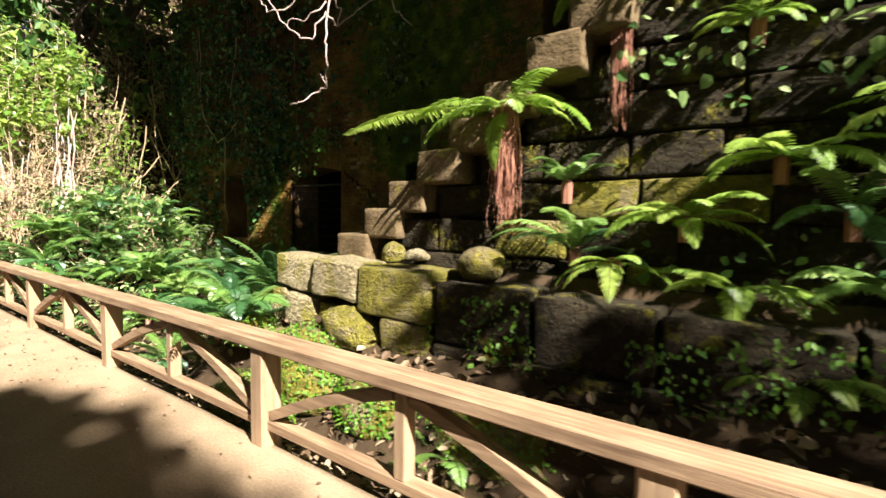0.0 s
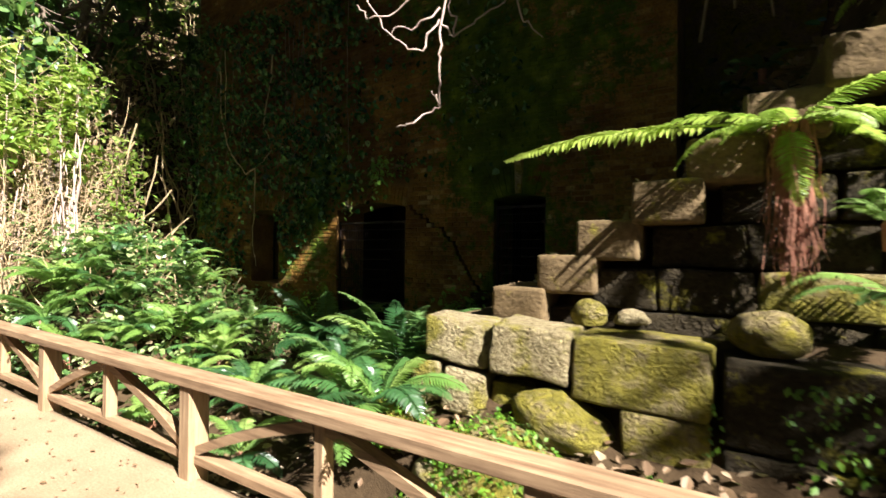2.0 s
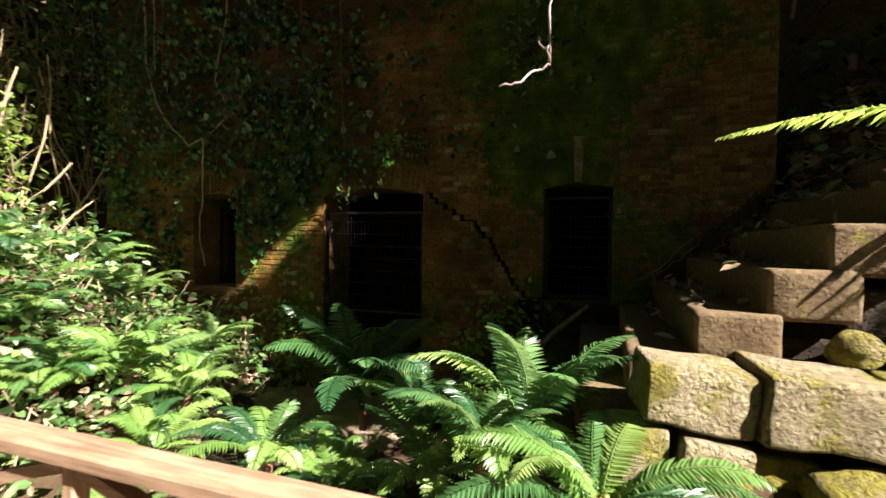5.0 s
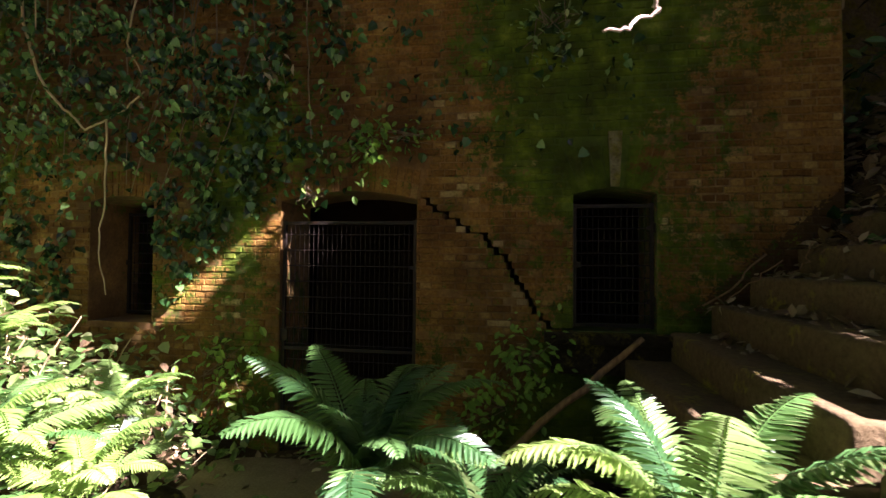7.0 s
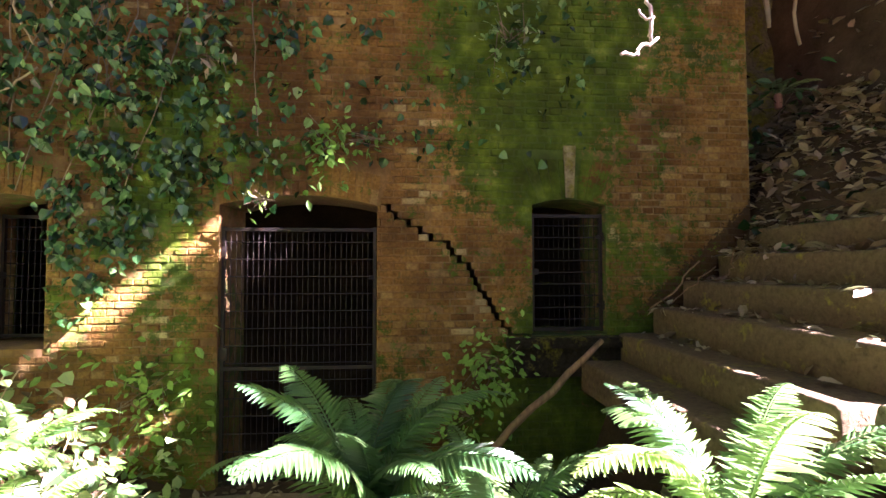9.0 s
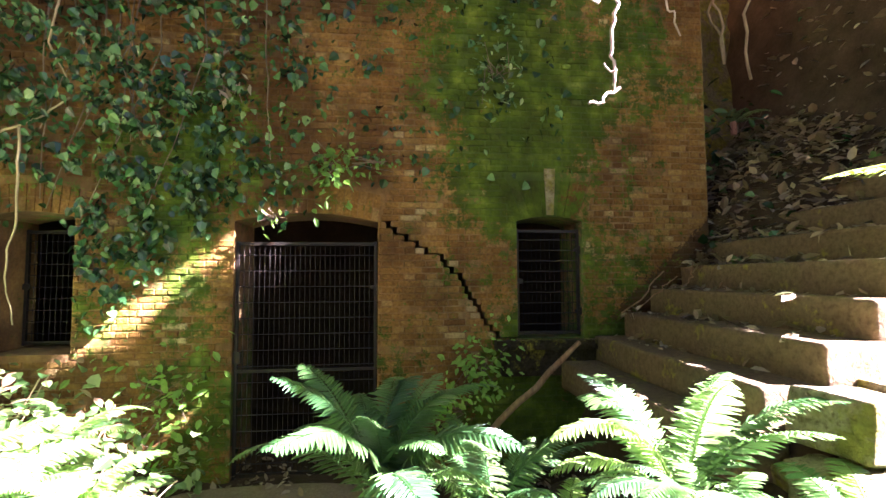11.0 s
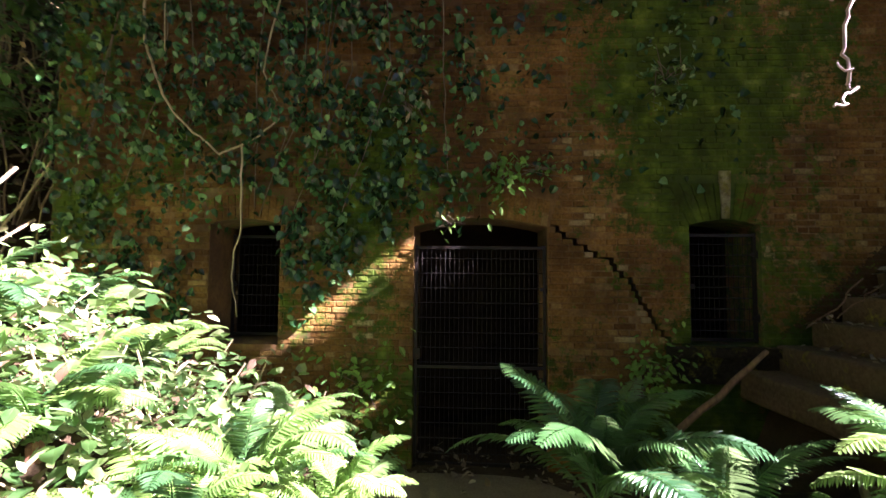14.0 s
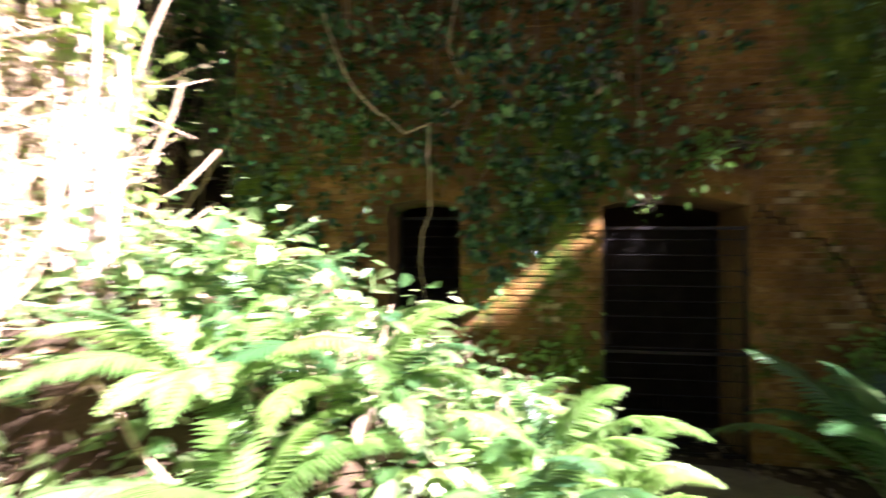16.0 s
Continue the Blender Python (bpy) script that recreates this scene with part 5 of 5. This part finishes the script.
FOREST = [(-13.5, 2.2, 5.5, 2.2), (-14.5, 5.5, 6.5, 2.6), (-12.4, 7.0, 5.5, 2.2), (-17.0, 3.5, 7.0, 2.8), (-16.5, 0.4, 6.0, 2.5), (-13.0, -1.6, 6.0, 2.4), (-18.0, 8.0, 7.5, 3.0), (-11.2, 6.6, 4.2, 1.7), (-21.0, 1.5, 8.0, 3.2), (-21.0, 5.5, 8.5, 3.4),
          # the five at y below -6 are unseen, added tall to block sky light
          (-10.0, -6.8, 10.0, 3.4), (-6.8, -7.4, 11.0, 3.6), (-3.2, -7.0, 11.0, 3.6), (0.5, -7.6, 10.5, 3.4), (4.2, -8.2, 10.0, 3.4), (-8.0, 8.5, 3.5, 2.2), (-4.0, 8.8, 3.5, 2.2), (-15.5, 1.2, 7.0, 2.6), (-12.5, 4.6, 5.0, 2.0), (-11.3, 3.0, 4.6, 1.7), (-24.0, 3.5, 10.0, 4.0), (-19.0, -1.0, 8.0, 3.2)]
rf = random.Random(101)
for k, (x, y, h, w) in enumerate(FOREST):
    z = land(max(-30, x), y)
    low = 0.55 if x < -10 else 0.75
    c = []
    for lev in range(3):
        # the unseen sky-blocking trees get denser crowns
        c += ball((x, y, z + h * (low - 0.18 + 0.25 * lev)), (w, w, h * 0.16), 620 if y > -5 else 1100, rf)
    tree((x, y, z), h * 0.85, (rf.uniform(-.5, .5), rf.uniform(-.5, .5)), c, "evergreen woodland tree with sunlit leaves", [c[j] for j in range(0, len(c), 150)], 200 + k, 0.20 if y > -5 else 0.34, 0.13)

# low brush over the far hillside
rh = random.Random(55)
m = Mesh()


def hill(r):
    x, y = r.uniform(-19, -9.6), r.uniform(1.6, 10.5)
    if x > WALL_X0 - 0.6 and y > 4.2:
        return None
    return Vector((x, y, land(x, y) + abs(r.gauss(0.1, 0.4))))


leaf_cloud(m, "oval", 5200, hill, 0.16, rh, 0.2)
tagged(new("hillside_brush", m.data("hillside_brush", "shrub")), "green brush covering the far hillside", "bush", kind="stuff")
m = Mesh()
leaf_cloud(m, "oval", 5200, hill, 0.13, rh, 0.2)
tagged(new("hillside_litter", m.data("hillside_litter", "litter")), "dry brown leaves on the far hillside", "leaves", kind="stuff")
m = Mesh()
for k in range(620):
    p = hill(rh)
    if p is None:
        continue
    a = Vector((p.x, p.y, land(p.x, p.y) - 0.05))
    m.tube(wander(a, a + Vector((rh.uniform(-.8, .8), rh.uniform(-.8, .8), rh.uniform(0.6, 2.4))), rh, 6, 0.08), 0.012, 4)
tagged(new("dry_brush", m.data("dry_brush", "dry")), "dry tan twigs standing on the hillside", "brush", kind="stuff")
m = Mesh()
leaf_cloud(m, "oval", 7000, lambda r: (lambda x, y: Vector((x, y, land(x, y) + abs(r.gauss(0.1, 0.3)))))(r.uniform(-13, 5), r.uniform(-7.5, -2.5)), 0.15, rh, 0.2)
tagged(new("opposite_brush", m.data("opposite_brush", "crown")), "green brush on the slope across the walkway", "bush", kind="stuff")


# ---- the bricks of the front, last in the file ----
def free_spans(z0, z1, a, b):
    """Parts of a course that no opening, crack or arch ring takes."""
    spans = [(a, b)]
    cuts = []
    for h in HOLES:
        ring = 0.36 if h is WIN_R else 0.24
        if z1 > h[2] and z0 < h[3]:
            cuts.append((h[0], h[1]))
        elif z0 >= h[3] - 0.01 and z0 < h[3] + h[4] + ring:
            # the ring of bricks round the head splays a little
            s = (0.45 if h is WIN_R else 0.10) * (z0 + COURSE - h[3]) * (0.5 if h is WIN_R else 3.3)
            if z0 < h[3] + ring + h[4] - 0.02:
                cuts.append((h[0] - s, h[1] + s))
    xm = crack_at((z0 + z1) / 2)
    if xm is not None:
        # it gapes in some courses and is all but shut in others
        u = (7.31 * math.floor(z0 / COURSE + 0.5) % 2.3) / 2.3
        cuts.append((xm - 0.008 - 0.03 * u, xm + 0.008 + 0.022 * u))
    for c0, c1 in cuts:
        nxt = []
        for s0, s1 in spans:
            if c1 <= s0 or c0 >= s1:
                nxt.append((s0, s1))
            else:
                if c0 - s0 > 0.02:
                    nxt.append((s0, c0))
                if s1 - c1 > 0.02:
                    nxt.append((c1, s1))
        spans = nxt
    return spans


rnd = random.Random(11)
BRICK, HALF, GAP = 0.186, 0.093, 0.008
joined = Mesh()
single_meshes = {}
singles = 0
z = COURSE_Z
course = 0
while z < 6.3:
    z1 = z + COURSE
    header_row = course % 2 == 1
    size = HALF if header_row else BRICK
    # bricks at fixed places along the course, clipped by the free spans
    x = WALL_X0 - (0.056 if header_row else 0.0)
    spans = free_spans(z, z1, WALL_X0, WALL_X1 - 0.002)
    while x < WALL_X1:
        for s0, s1 in spans:
            a, b = max(x, s0), min(x + size, s1)
            if b - a < 0.03:
                continue
            a2, b2 = a + GAP / 2, b - GAP / 2
            if rnd.random() < 0.012:
                continue
            out = rnd.uniform(-0.005, 0.004) - (0.02 if rnd.random() < 0.04 else 0.0)
            c = (-5.0 < x < -3.2 and 0.75 < z < 1.95)
            w = b2 - a2
            if c and singles < 300:
                near = crack_at(z + COURSE / 2)
                pale = near is not None and abs((a2 + b2) / 2 - near) < 0.13 and rnd.random() < 0.14
                key = (round(w, 3), pale)
                if key not in single_meshes:
                    m = Mesh()
                    ch = 0.005
                    hx, hz = key[0] / 2, (COURSE - GAP) / 2
                    m.add([(-hx + ch, 0, -hz + ch), (hx - ch, 0, -hz + ch), (hx - ch, 0, hz - ch), (-hx + ch, 0, hz - ch),
                           (-hx, 0.008, -hz), (hx, 0.008, -hz), (hx, 0.008, hz), (-hx, 0.008, hz),
                           (-hx, 0.05, -hz), (hx, 0.05, -hz), (hx, 0.05, hz), (-hx, 0.05, hz)],
                          [(0, 1, 2, 3)] + [(4 + k, 4 + (k + 1) % 4, (k + 1) % 4, k) for k in range(4)] + [(8 + k, 8 + (k + 1) % 4, 4 + (k + 1) % 4, 4 + k) for k in range(4)])
                    single_meshes[key] = m.data("brick", "broken_brick" if pale else "brick")
                ob = new("brick", single_meshes[key])
                ob.parent = wall
                ob.location = ((a2 + b2) / 2, WALL_Y - out, z + COURSE / 2)
                ob.rotation_euler = (rnd.uniform(-0.012, 0.012), rnd.uniform(-0.006, 0.006), rnd.uniform(-0.012, 0.012))
                singles += 1
            else:
                y = WALL_Y - out
                ch = 0.005
                j = [rnd.uniform(-0.003, 0.003) for _ in range(4)]
                za, zb = z + GAP / 2 + j[0], z1 - GAP / 2 + j[1]
                joined.add([(a2 + ch, y + j[2], za + ch), (b2 - ch, y + j[3], za + ch), (b2 - ch, y + j[3], zb - ch), (a2 + ch, y + j[2], zb - ch),
                            (a2, y + 0.008, za), (b2, y + 0.008, za), (b2, y + 0.008, zb), (a2, y + 0.008, zb),
                            (a2, y + 0.05, za), (b2, y + 0.05, za), (b2, y + 0.05, zb), (a2, y + 0.05, zb)],
                           [(0, 1, 2, 3)] + [(4 + k, 4 + (k + 1) % 4, (k + 1) % 4, k) for k in range(4)] + [(8 + k, 8 + (k + 1) % 4, 4 + (k + 1) % 4, 4 + k) for k in range(4)])
        x += size
    z += COURSE
    course += 1
# rings of bricks on end over the three openings; the bare window has a splayed flat arch with a pale keystone
for h in HOLES:
    xm, half = (h[0] + h[1]) / 2, (h[1] - h[0]) / 2
    count = int((h[1] - h[0]) / 0.056)
    tall = h is WIN_R
    splay = 0.20 if tall else 0.05
    layers = ((0.004, 0.36),) if tall else ((0.004, 0.108), (0.118, 0.222))
    for k in range(count):
        xa = h[0] + (h[1] - h[0]) * k / count + 0.004
        xb = h[0] + (h[1] - h[0]) * (k + 1) / count - 0.004
        if tall and k == count // 2:
            continue
        for lo, hi in layers:
            q = [(x + splay * (x - xm) / half * f / 0.36, (max(arch(h, x), h[3]) if f < 0.01 else h[3] + h[4]) + f if tall else arch(h, x) + f) for x, f in ((xa, lo), (xb, lo), (xb, hi - 0.05 if tall else hi), (xa, hi - 0.05 if tall else hi))]
            y = WALL_Y - rnd.uniform(-0.003, 0.004)
            joined.add([(a, y, c) for a, c in q] + [(a, y + 0.05, c) for a, c in q], [(0, 1, 2, 3)] + [(4 + i, 4 + (i + 1) % 4, (i + 1) % 4, i) for i in range(4)])
key = Mesh()
key.prism([(-3.525, 1.915), (-3.465, 1.915), (-3.445, 2.32), (-3.54, 2.32)], WALL_Y - 0.022, WALL_Y + 0.04)
part("keystone", normals_out(key.data("keystone", "block")), "block", wall, "narrow pale keystone")
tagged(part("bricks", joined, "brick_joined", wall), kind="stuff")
